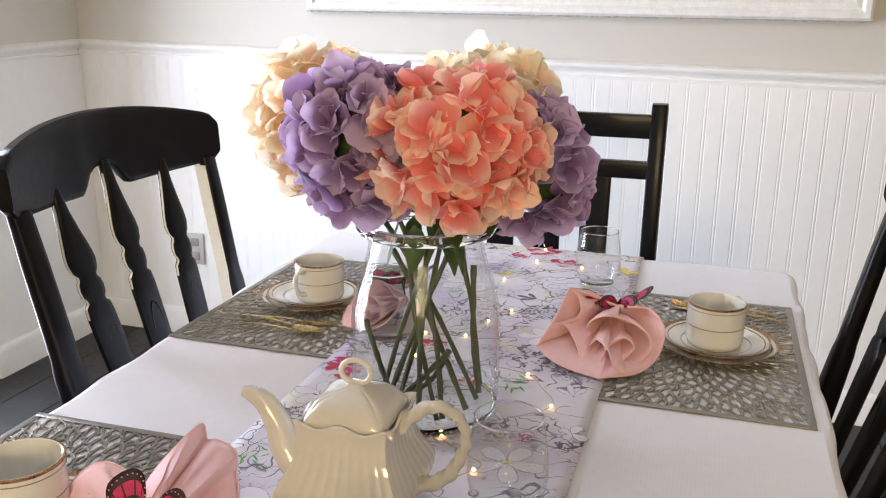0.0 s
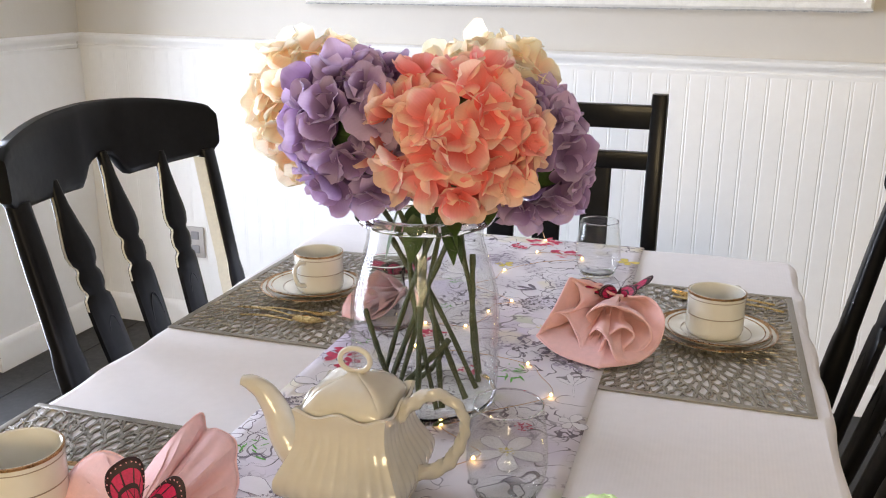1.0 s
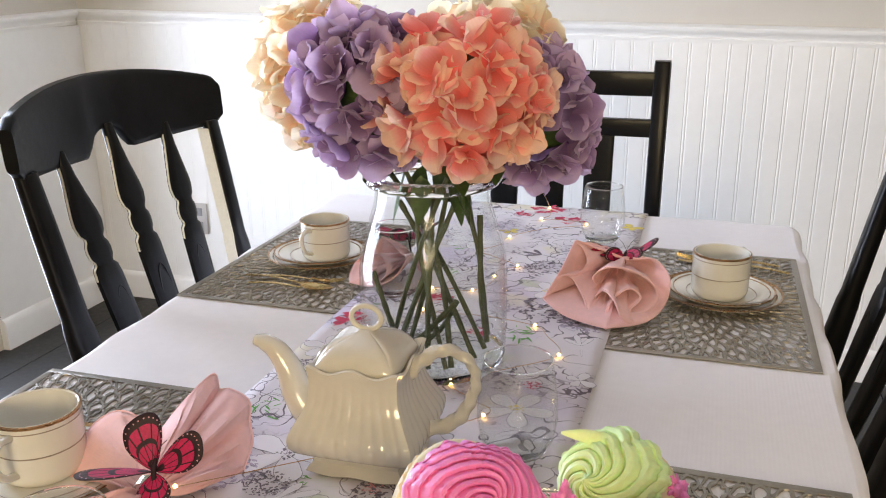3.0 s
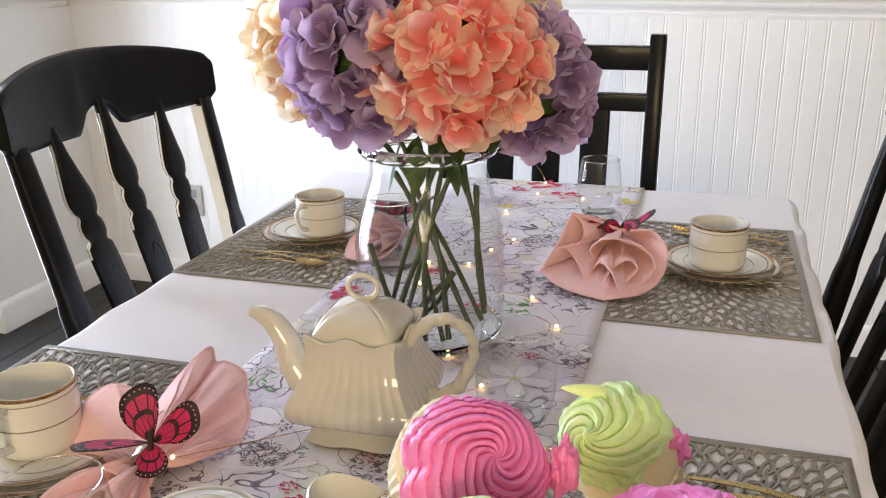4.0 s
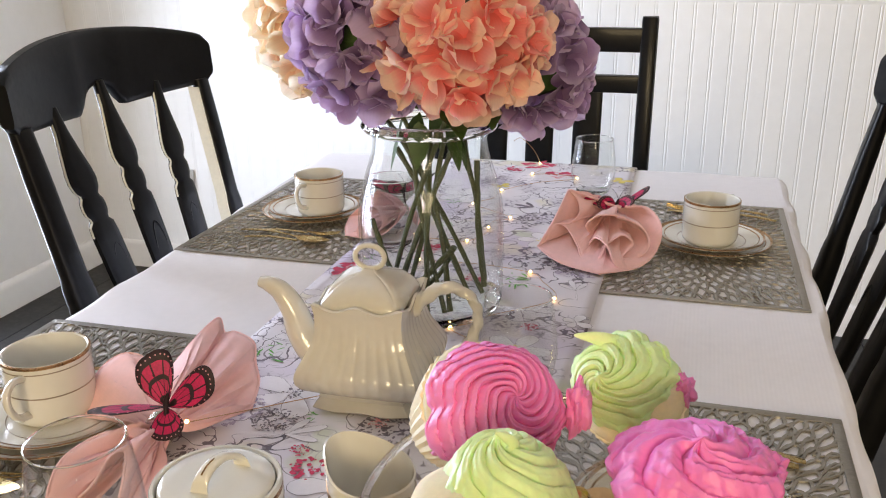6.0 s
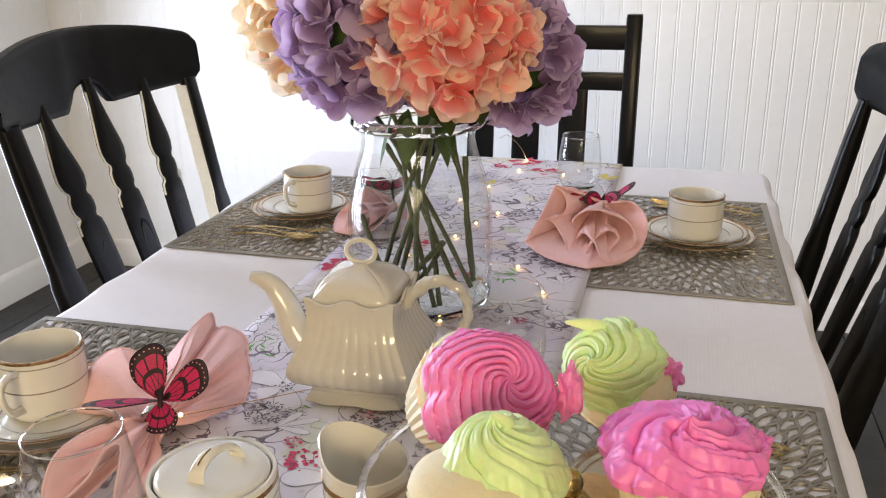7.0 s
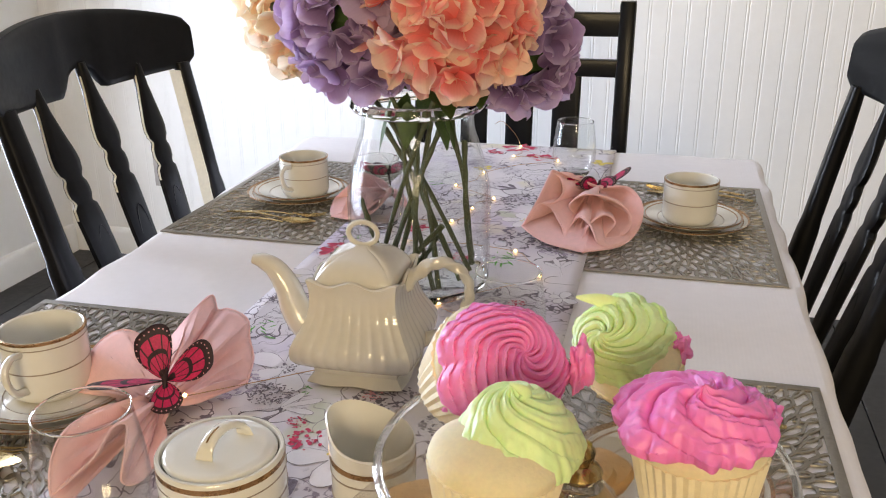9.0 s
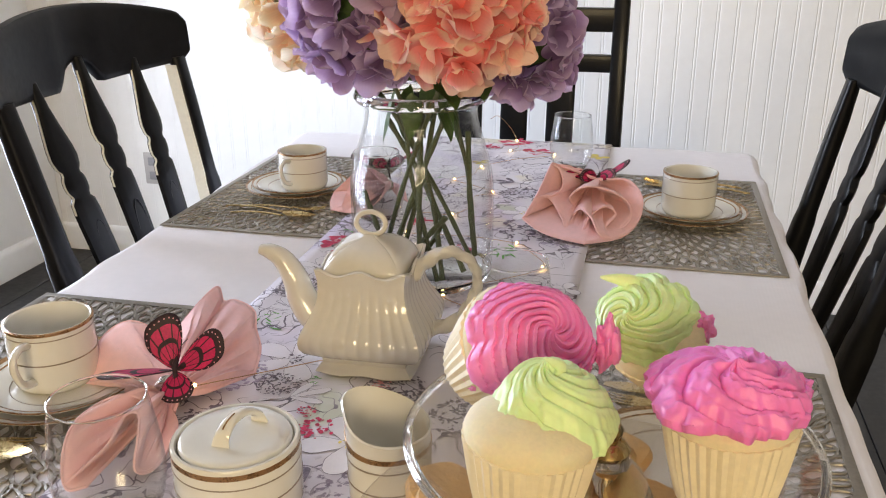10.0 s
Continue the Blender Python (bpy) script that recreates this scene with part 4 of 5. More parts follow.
def butterfly(m, wings):
    """A feather butterfly with veined wings; wings: the line to each wing's tip, the line across it, and its outline."""
    b = thing("butterfly", m, "magenta feather butterfly with black veins on napkin ring", "butterfly ornament", "butterflies")

    def wing(tip, across, outline, name):
        tip, across = Vector(tip), Vector(across)
        ln, wd, up = tip.length, across.length, tip.cross(across).normalized()
        line = [Vector((u * ln, v * wd, 0)) for u, v in outline]
        line = spline(line + [line[0]], 5)[:-1]
        c = sum(line, Vector()) / len(line)
        root = Vector((0.002, 0, 0))

        def put(p, h):
            return tip * (p.x / ln) + across * (p.y / wd) + up * (h + 0.9 * p.x * p.x + 2.5 * p.y * p.y)
        bm = bmesh.new()
        middle = bm.verts.new(put(c, 0))
        vs = [[bm.verts.new(put(c + (p - c) * k, 0.0)) for p in line] for k in (0.35, 0.7, 1.0)]
        n = len(line)
        for j in range(n):
            bm.faces.new((middle, vs[0][j], vs[0][(j + 1) % n]))
            for i in range(2):
                bm.faces.new((vs[i][j], vs[i + 1][j], vs[i + 1][(j + 1) % n], vs[i][(j + 1) % n]))
        w = part(name, bm, WING_BLACK, b)
        sol = w.modifiers.new("thickness", "SOLIDIFY")
        sol.thickness, sol.offset = 0.0006, 0
        # magenta cells between the veins, an inner and an outer row, on both faces
        for h in (0.0006, -0.0006):
            cells = bmesh.new()
            count = 7
            for k in range(count):
                i0, i1 = int(n * (0.08 + 0.84 * k / count)), int(n * (0.08 + 0.84 * (k + 1) / count))
                for near, far in ((0.16, 0.50), (0.54, 0.84)):
                    rim = [line[i % n] for i in range(i0, i1 + 1)]
                    poly = [root + (p - root) * far for p in rim] + [root + (p - root) * near for p in rim[::-1]]
                    cc = sum(poly, Vector()) / len(poly)
                    cells.faces.new([cells.verts.new(put(cc + (p - cc) * 0.84, h)) for p in poly])
            tagged(part("wing_panel", cells, WING, w, smooth=False), "magenta panels between black veins", kind="stuff")
        dots = bmesh.new()
        for h in (0.0007, -0.0007):
            for k in range(6, n - 6, 2):
                p = root + (line[k] - root) * 0.92
                dots.faces.new([dots.verts.new(put(p + Vector((math.cos(q), math.sin(q), 0)) * 0.0008, h)) for q in (0, 1.57, 3.14, 4.71)])
        tagged(part("wing_dots", dots, WING_DOT, w, smooth=False), kind="stuff")

    for tip, across, outline in wings:
        wing(tip, across, outline, "forewing" if outline is FORE else "hindwing")
    part("body", tube([(0.003, 0.012, 0.006), (0.001, 0.006, 0.004), (0, 0, 0.002), (0.001, -0.010, 0.004), (0.002, -0.018, 0.007)], lambda t: 0.0012 + 0.0018 * math.sin(math.pi * min(1, t * 1.3 + 0.05)) ** 2, 8), WING_BLACK, b)
    for side in (-1, 1):
        part("antenna", tube(spline([(0.003, 0.012, 0.006), (0.003 + side * 0.005, 0.022, 0.010), (0.003 + side * 0.011, 0.028, 0.012)], 4), 0.0003, 5), WING_BLACK, b)
    return b


def napkin_ring(at, m, parent):
    bm = lathe([(0.0125, -0.006), (0.0140, -0.006), (0.0140, 0.006), (0.0125, 0.006), (0.0125, -0.006)], 28)
    bmesh.ops.transform(bm, matrix=m, verts=bm.verts)
    bmesh.ops.translate(bm, verts=bm.verts, vec=at)
    part("napkin_ring", bm, SILVER, parent, "silver wire ring")


def rosette_napkin(at, turn, label, tail=0.165, size=1.0):
    """Napkin drawn through a ring and opened towards -y: an outer loop with a curl inside it, a tail behind."""
    nk = thing("napkin", pose(*at, 0, 0, turn) @ Matrix.Scale(size, 4), label, "napkin", "napkins")
    ring = (0.015, 0.075, 0.040)
    outer = [(0.030, 0.045, 0.056), (0.000, 0.048, 0.066), (-0.036, 0.042, 0.080), (-0.043, 0.038, 0.082), (-0.046, 0.034, 0.078), (-0.062, 0.006, 0.048), (-0.079, -0.016, 0.022), (-0.080, -0.022, 0.016), (-0.050, -0.050, 0.006), (-0.004, -0.074, 0.003), (0.004, -0.074, 0.003), (0.050, -0.050, 0.004), (0.076, -0.016, 0.016), (0.083, 0.012, 0.042), (0.066, 0.036, 0.060), (0.036, 0.045, 0.058)]
    fan(ring, outer, 2.0, nk)
    hem(outer, nk)
    curl = [(-0.008, 0.010, 0.026), (-0.018, 0.000, 0.044), (0.000, -0.004, 0.060), (0.030, -0.004, 0.058), (0.058, -0.010, 0.044), (0.066, -0.020, 0.026), (0.052, -0.032, 0.012), (0.030, -0.036, 0.012), (0.044, -0.026, 0.028), (0.030, -0.020, 0.038), (0.010, -0.026, 0.026), (0.002, -0.040, 0.012)]
    fan(ring, curl, 5.0, nk)
    hem(curl, nk)
    tongue = [(-0.066, 0.010, 0.042), (-0.046, 0.004, 0.040), (-0.030, -0.018, 0.022), (-0.022, -0.040, 0.010), (-0.004, -0.046, 0.008), (0.004, -0.030, 0.020)]
    fan(ring, tongue, 8.0, nk)
    hem(tongue, nk)
    lip = [(-0.041, 0.040, 0.080), (-0.030, 0.034, 0.070), (-0.027, 0.022, 0.054), (-0.040, 0.010, 0.044), (-0.062, 0.002, 0.042), (-0.076, -0.014, 0.022)]
    fan(ring, lip, 15.0, nk)
    hem(lip, nk)
    pleat = [(-0.014, -0.010, 0.020), (-0.004, -0.022, 0.034), (0.010, -0.044, 0.028), (0.020, -0.058, 0.010), (0.036, -0.056, 0.004)]
    fan(ring, pleat, 13.0, nk)
    hem(pleat, nk)
    end = [(-0.050, tail - 0.015, 0.004), (-0.035, tail - 0.005, 0.022), (0.0, tail, 0.032), (0.035, tail - 0.005, 0.022), (0.060, tail - 0.015, 0.004)]
    fan(ring, end, 9.0, nk)
    napkin_ring(ring, pose(0, 0, 0, 90), nk)
    return nk


NZ = RZ + 0.003
rosette_napkin((-0.092, 1.150, NZ), 8, "pink linen napkin folded like a rosette, resting beside placemat")
RAISED = (((-0.056, 0.022, 0.006), (0.022, 0.018, -0.028), FORE), ((0.050, 0.024, 0.002), (0.004, 0.012, -0.032), FORE), ((-0.026, 0.012, 0.018), (0.020, 0.020, -0.010), HIND), ((0.022, 0.014, 0.016), (-0.012, 0.014, -0.020), HIND))
butterfly(pose(-0.077, 1.212, NZ + 0.052, 73, 0, 17), RAISED)
rosette_napkin((-0.432, 1.180, NZ), -40, "pink linen napkin drawn through a ring, behind the vase", 0.115, 0.64)
butterfly(pose(-0.392, 1.205, NZ + 0.055, 66, 0, 22), RAISED)

bow = thing("napkin", pose(-0.398, 0.566, NZ), "pink linen napkin gathered into a bow by a ring", "napkin", "napkins")
rg = (0.0, 0.0, 0.022)
left_lobe = [(-0.108, 0.028, 0.004), (-0.105, 0.052, 0.028), (-0.098, 0.070, 0.040), (-0.080, 0.078, 0.046), (-0.056, 0.078, 0.038), (-0.040, 0.070, 0.026)]
fan(rg, left_lobe, 3.0, bow, "upper_fan")
hem(left_lobe, bow)
right_lobe = [(-0.046, 0.074, 0.022), (-0.041, 0.110, 0.040), (-0.034, 0.160, 0.052), (-0.026, 0.158, 0.038), (-0.008, 0.150, 0.044), (0.012, 0.148, 0.036), (0.020, 0.134, 0.022), (0.032, 0.116, 0.010), (0.042, 0.080, 0.003)]
fan(rg, right_lobe, 7.0, bow, "upper_fan")
hem(right_lobe, bow)
low = [(0.042, 0.092, 0.004), (0.030, 0.060, 0.004), (0.000, 0.060, 0.004), (-0.050, 0.030, 0.004), (-0.105, 0.025, 0.005)]
fan(rg, low, 4.0, bow, "under_fan")
back_fold = [(0.004, -0.030, 0.030), (-0.018, -0.036, 0.038), (-0.033, -0.056, 0.036), (-0.034, -0.084, 0.034), (-0.029, -0.106, 0.020), (-0.020, -0.118, 0.003), (-0.006, -0.112, 0.003)]
fan(rg, back_fold, 6.0, bow, "lower_loop")
hem(back_fold, bow)
front_fold = [(-0.022, -0.116, 0.006), (-0.010, -0.108, 0.016), (0.002, -0.092, 0.028), (0.004, -0.070, 0.040), (0.010, -0.060, 0.038), (0.020, -0.078, 0.030), (0.026, -0.096, 0.012), (0.031, -0.080, 0.003), (0.028, -0.048, 0.006), (0.016, -0.020, 0.016)]
fan(rg, front_fold, 12.0, bow, "lower_loop")
hem(front_fold, bow)
napkin_ring(rg, pose(0, 0, 0, 90, 0, 15), bow)
butterfly(pose(-0.385, 0.561, NZ + 0.048, 70, 0, 14), (((-0.014, 0.045, 0.014), (0.045, 0.015, -0.006), FORE), ((0.047, 0.026, 0.014), (-0.018, 0.036, 0.002), FORE),
    ((-0.066, -0.001, 0.008), (0.0, 0.007, -0.036), FORE), ((0.006, -0.025, 0.016), (0.036, 0.008, 0.004), HIND)))


# ---- vase and flowers ----
VX, VY, VZ = -0.266, 0.935, RZ + 0.0025
vase = thing("vase", pose(VX, VY, VZ), "clear glass milk-jug vase holding silk flowers", "vase")
side = [(0.0835, 0.012), (0.0845, 0.03), (0.0850, 0.08), (0.0848, 0.110), (0.0830, 0.130), (0.0780, 0.152), (0.0710, 0.174), (0.0660, 0.190), (0.0645, 0.203), (0.0662, 0.2115)]
wall = side + [(r - 0.0026, z + (0.001 if k == len(side) - 1 else 0)) for k, (r, z) in enumerate(side[::-1])]
part("glass_body", lathe(wall, 64), VASE_GLASS, vase, "clear bellied glass wall")
part("glass_rim", lathe([(0.0640, 0.2118), (0.0675, 0.2120), (0.0750, 0.2150), (0.0780, 0.2200), (0.0755, 0.2255), (0.0690, 0.2270), (0.0642, 0.2235), (0.0632, 0.2170), (0.0640, 0.2118)], 64), CRYSTAL, vase, "thick rolled glass lip")
part("glass_base", lathe([(0, 0.0), (0.074, 0.0), (0.081, 0.004), (0.0833, 0.0115), (0.0812, 0.0125), (0.075, 0.0085), (0, 0.0075)], 64), CRYSTAL, vase, "thick glass base")


def petal(bm, uvl, m, rnd, ln, wd):
    """One silk petal: broad, cupped and wavy, root at the origin, tip along +x."""
    nu, nv = 8, 7
    ph, curl, cupd = rnd.uniform(0, 6.28), rnd.uniform(-0.40, 0.22), rnd.uniform(-0.10, 0.55)
    skew = rnd.uniform(-0.10, 0.10)
    vs = []
    for i in range(nv + 1):
        t = (i / nv) ** 0.85
        w = wd * max(0.10, math.sin(math.pi * min(0.86, 0.05 + 0.81 * t ** 1.1)) ** 0.55)
        row = []
        for j in range(nu + 1):
            s = j / nu * 2 - 1
            x = ln * (t - (0.06 * s * s + 0.15 * s ** 4) * t ** 3 + 0.035 * math.sin(2.2 * s + ph) * t)
            y = w * s / 2 + skew * ln * t * t
            z = cupd * wd * 0.4 * s * s * t + curl * ln * t * t + 0.055 * ln * t * math.sin(2.6 * s + ph) + 0.05 * ln * t * t * math.sin(5 * s + ph * 2)
            row.append((bm.verts.new(m @ Vector((x, y, z))), (s * 0.5 + 0.5, t)))
        vs.append(row)
    for i in range(nv):
        for j in range(nu):
            quad = (vs[i][j], vs[i][j + 1], vs[i + 1][j + 1], vs[i + 1][j])
            f = bm.faces.new([q[0] for q in quad])
            f.smooth = True
            for lp, q in zip(f.loops, quad):
                lp[uvl].uv = q[1]


def floret_mesh(name, seed, size, material):
    rnd = random.Random(seed)
    bm = bmesh.new()
    uvl = bm.loops.layers.uv.new("UVMap")
    n = rnd.choice((4, 4, 5))
    for k in range(n):
        m = Matrix.Rotation(2 * math.pi * k / n + rnd.uniform(-0.25, 0.25), 4, "Z") @ Matrix.Translation((0.0015, 0, 0.0006 * k)) @ Matrix.Rotation(-radians(rnd.uniform(4, 68)), 4, "Y") @ Matrix.Rotation(radians(rnd.uniform(-16, 16)), 4, "X")
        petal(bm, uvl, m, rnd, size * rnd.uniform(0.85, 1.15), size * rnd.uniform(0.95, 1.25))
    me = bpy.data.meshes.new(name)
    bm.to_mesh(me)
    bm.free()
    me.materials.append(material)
    return me


def leaf_bm(root, tip, width, sag):
    root, tip = Vector(root), Vector(tip)
    d = tip - root
    side = d.cross(Vector((0, 0, 1))).normalized()
    rows = []
    for i in range(9):
        t = i / 8
        w = width * math.sin(math.pi * (0.04 + 0.94 * t)) ** 0.8
        p = root + d * t + Vector((0, 0, -sag * t * t))
        rows.append([p + side * w / 2 * s + Vector((0, 0, 0.25 * w * abs(s) + 0.002 * math.sin(9 * t + s))) for s in (-1, -0.5, 0, 0.5, 1)])
    return grid(rows)


def hydrangea(centre, radius, material, colour, foot, knee, seed, size=0.031, count=58, squash=0.92):
    rnd = random.Random(seed)
    h = thing("hydrangea", pose(*centre), colour + " silk hydrangea on a green stem in vase", "flower", "hydrangeas in the vase")
    kinds = [floret_mesh("floret", seed * 10 + k, size, material) for k in range(7)]
    for k in range(count):
        f = (k + 0.5) / count
        zc = 1 - 1.86 * f
        a = k * 2.39996
        rr = math.sqrt(max(0, 1 - zc * zc))
        nrm = Vector((rr * math.cos(a), rr * math.sin(a), zc * squash)).normalized()
        nrm = (nrm + Vector((rnd.uniform(-0.25, 0.25), rnd.uniform(-0.25, 0.25), rnd.uniform(-0.2, 0.25)))).normalized()
        o = new("floret", kinds[k % 7])
        o.parent = h
        q = nrm.to_track_quat("Z", "Y").to_matrix().to_4x4() @ Matrix.Rotation(rnd.uniform(0, 6.28), 4, "Z")
        s = rnd.uniform(0.85, 1.15)
        o.matrix_basis = Matrix.Translation(Vector((nrm.x, nrm.y, nrm.z * squash)) * (radius - 0.020) * rnd.uniform(0.80, 1.10)) @ q @ Matrix.Diagonal((s, s, s, 1))
    core = part("flower_core", lathe([(0, -0.6 * radius), (0.35 * radius, -0.45 * radius), (0.55 * radius, 0), (0.35 * radius, 0.45 * radius), (0, 0.58 * radius)], 16), LEAF, h)
    c = Vector(centre)
    line = spline([Vector(p) - c for p in (c - Vector((0, 0, 0.45 * radius)), (VX + (c.x - VX) * 0.35, VY + (c.y - VY) * 0.35, VZ + 0.215), knee, foot)], 8)
    part("stem", tube(line, lambda t: 0.0029 + 0.0003 * math.sin(40 * t), 8), STEM, h)
    for k in range(3):
        a = rnd.uniform(0, 6.28)
        root = Vector(((VX + (c.x - VX) * 0.5), VY + (c.y - VY) * 0.5, VZ + 0.24)) - c
        part("leaf", leaf_bm(root, root + Vector((0.05 * math.cos(a), 0.05 * math.sin(a), rnd.uniform(-0.02, 0.012))), 0.028, 0.008), LEAF_LIGHT if k == 2 and seed % 2 else LEAF, h)
    for k in range(2):
        a = rnd.uniform(0, 6.28)
        root = Vector((VX + 0.03 * math.cos(a), VY + 0.03 * math.sin(a), VZ + 0.225)) - c
        part("leaf", leaf_bm(root, root + Vector((0.016 * math.cos(a), 0.016 * math.sin(a), -rnd.uniform(0.045, 0.07))), 0.024, 0.0), LEAF, h)
    return h


def in_vase(x, y, z):
    return (VX + x, VY + y, VZ + z)


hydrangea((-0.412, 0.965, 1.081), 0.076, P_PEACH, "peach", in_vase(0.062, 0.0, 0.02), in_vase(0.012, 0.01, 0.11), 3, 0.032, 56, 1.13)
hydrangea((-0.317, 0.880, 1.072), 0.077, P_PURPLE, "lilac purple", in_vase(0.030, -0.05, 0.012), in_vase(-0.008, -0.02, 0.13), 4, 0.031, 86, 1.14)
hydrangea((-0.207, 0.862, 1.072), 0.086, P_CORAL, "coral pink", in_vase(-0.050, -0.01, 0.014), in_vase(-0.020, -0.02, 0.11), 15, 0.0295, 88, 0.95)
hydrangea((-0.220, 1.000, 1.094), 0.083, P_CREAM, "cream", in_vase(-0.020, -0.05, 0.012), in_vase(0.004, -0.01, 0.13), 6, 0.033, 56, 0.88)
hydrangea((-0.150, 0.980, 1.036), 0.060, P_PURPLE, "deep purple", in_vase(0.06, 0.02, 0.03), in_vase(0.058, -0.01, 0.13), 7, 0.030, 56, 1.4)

# loose stems that cross inside the vase
CROSSING = (((0.03, 0.0, 0.20), (0.0, -0.02, 0.12), (-0.035, -0.04, 0.015)), ((-0.04, 0.0, 0.19), (0.0, 0.0, 0.12), (0.055, -0.02, 0.015)),
            ((-0.03, 0.01, 0.20), (0.012, -0.01, 0.11), (0.035, -0.045, 0.012)), ((-0.070, -0.01, 0.105), (-0.05, -0.02, 0.06), (-0.03, -0.03, 0.02)), ((-0.03, -0.04, 0.012), (0.0, -0.04, 0.045), (0.036, -0.03, 0.085)),
            ((-0.02, 0.0, 0.012), (0.01, 0.0, 0.04), (0.028, 0.0, 0.075)), ((0.055, 0.0, 0.18), (0.062, -0.02, 0.10), (0.064, 0.0, 0.03)), ((-0.005, 0.02, 0.20), (0.004, -0.03, 0.10), (0.010, -0.055, 0.012)))
for start, bend, end in CROSSING:
    st = part("flower_stem", tube(spline([in_vase(*start), in_vase(*bend), in_vase(*end)], 9), lambda t: 0.0033 + 0.0005 * math.sin(33 * t), 8), STEM)
    tagged(st, "green wire flower stem standing in vase", "flower stem", "flower stems")


# ---- teapot ----
pot = thing("teapot", pose(-0.257, 0.712, RZ + 0.003, 0, 0, 2), "cream glazed square teapot with ribbed sides on runner", "teapot")


def square_row(half, z, ribs=0.0, n=72, depth=None, wave=0.0, soft=0.0):
    """A square with ribbed faces; depth: half size along y; soft rounds its corners."""
    depth = depth or half
    out = []
    for side in range(4):
        for j in range(n):
            s = -1 + 2 * j / n
            corner = 0.972 + 0.028 * (1 - abs(s) ** 4) + soft * (0.02 - 0.26 * abs(s) ** 5)
            rib = ribs * abs(math.sin(s * math.pi * 5)) ** 0.8 * (1 - abs(s) ** 8)
            o = corner + rib
            p = ((s * corner, -o), (o, s * corner), (-s * corner, o), (-o, -s * corner))[side]
            out.append((p[0] * half, p[1] * depth, z + wave * math.cos(s * math.pi * 2)))
    return out


body = [(0.044, 0.000, 0, 0.001), (0.046, 0.002, 0, 0.001), (0.0435, 0.007, 0, 0), (0.040, 0.011, 0, 0), (0.0405, 0.015, 0, 0), (0.046, 0.019, 0.004, 0), (0.053, 0.024, 0.010, 0), (0.0568, 0.030, 0.014, 0), (0.0576, 0.036, 0.016, 0),
        (0.0570, 0.041, 0.016, 0), (0.0550, 0.046, 0.016, 0), (0.0508, 0.054, 0.016, 0), (0.0462, 0.063, 0.016, 0), (0.0430, 0.071, 0.014, 0), (0.0414, 0.078, 0.010, 0), (0.0407, 0.086, 0.004, 0.0005), (0.0409, 0.094, 0, 0.0015), (0.0420, 0.100, 0, 0.0025), (0.0428, 0.103, 0, 0.0028), (0.0408, 0.1042, 0, 0.0028), (0.037, 0.097, 0, 0)]
rows = [square_row(h * 1.04, z, r, wave=w) for h, z, r, w in body]
part("body", grid(rows, close_u=True, cap=True), POT, pot)
lid = [(0.0360, 0.098, 0.1), (0.0375, 0.101, 0.15), (0.0370, 0.105, 0.25), (0.0345, 0.111, 0.45), (0.0305, 0.1165, 0.6), (0.024, 0.1215, 0.7), (0.016, 0.1245, 0.8), (0.008, 0.1265, 0.9), (0.005, 0.1290, 0.9)]
lid_ob = part("lid", grid([square_row(h * 1.05, z, soft=q) for h, z, q in lid], close_u=True, cap=True), POT, pot)
ring_pts = [(0.0142 * math.cos(2 * math.pi * k / 28), 0, 0.1395 + 0.0112 * math.sin(2 * math.pi * k / 28)) for k in range(29)]
part("finial", tube(ring_pts, 0.0026, 10), POT, lid_ob, "open ring finial")
part("spout", tube(spline([(-0.036, 0, 0.034), (-0.058, 0, 0.038), (-0.072, 0, 0.056), (-0.079, 0, 0.078), (-0.090, 0, 0.096), (-0.102, 0, 0.1035), (-0.113, 0, 0.1055)], 7), lambda t: 0.014 * (1 - t) ** 1.1 + 0.0062 - 0.0012 * max(0, t - 0.85) / 0.15, 16), POT, pot)
part("handle", tube(spline([(0.036, 0, 0.086), (0.055, 0, 0.106), (0.075, 0, 0.116), (0.095, 0, 0.108), (0.102, 0, 0.089), (0.096, 0, 0.067), (0.082, 0, 0.046), (0.052, 0, 0.032)], 9), lambda t: 0.0058 + 0.0012 * math.cos(6.28 * t), 14, 1.0, 60.0, 3), POT, pot, "twisted rope handle")


# ---- sugar bowl, creamer, tumblers ----
sg = thing("sugar_bowl", pose(-0.280, 0.462, RZ + 0.003), "ivory china sugar bowl with gold bands and lid", "sugar bowl")
R = 0.0455
part("bowl", lathe([(0, 0.004), (0.034, 0.004), (0.040, 0.010), (0.0412, 0.059), (0.0425, 0.0612), (0.0445, 0.0612), (R, 0.0598), (R, 0.012), (0.042, 0.004), (0.036, 0.0), (0.030, 0.0), (0, 0.002)], 64), CHINA, sg)
part("gold_rim", ring_band(R - 0.0002, 0.0555, 0.0040, 0.0004), GOLD_BAND, sg, "gold rim band")
part("gold_line", ring_band(R, 0.046, 0.0008), GREY_BAND, sg)
part("gold_line", ring_band(R, 0.030, 0.0010), GREY_BAND, sg)
lid_ob = part("lid", lathe([(0, 0.0585), (0.032, 0.0580), (0.0398, 0.0575), (0.0405, 0.0590), (0.0392, 0.0612), (0.0380, 0.0620), (0.030, 0.0622), (0.018, 0.0628), (0, 0.0632)], 56), CHINA, sg)
strap = spline([(-0.006, -0.019, 0.0622), (-0.005, -0.017, 0.070), (-0.003, -0.009, 0.0765), (0.0, 0.001, 0.0785), (0.003, 0.010, 0.076), (0.005, 0.017, 0.070), (0.006, 0.019, 0.0622)], 6)
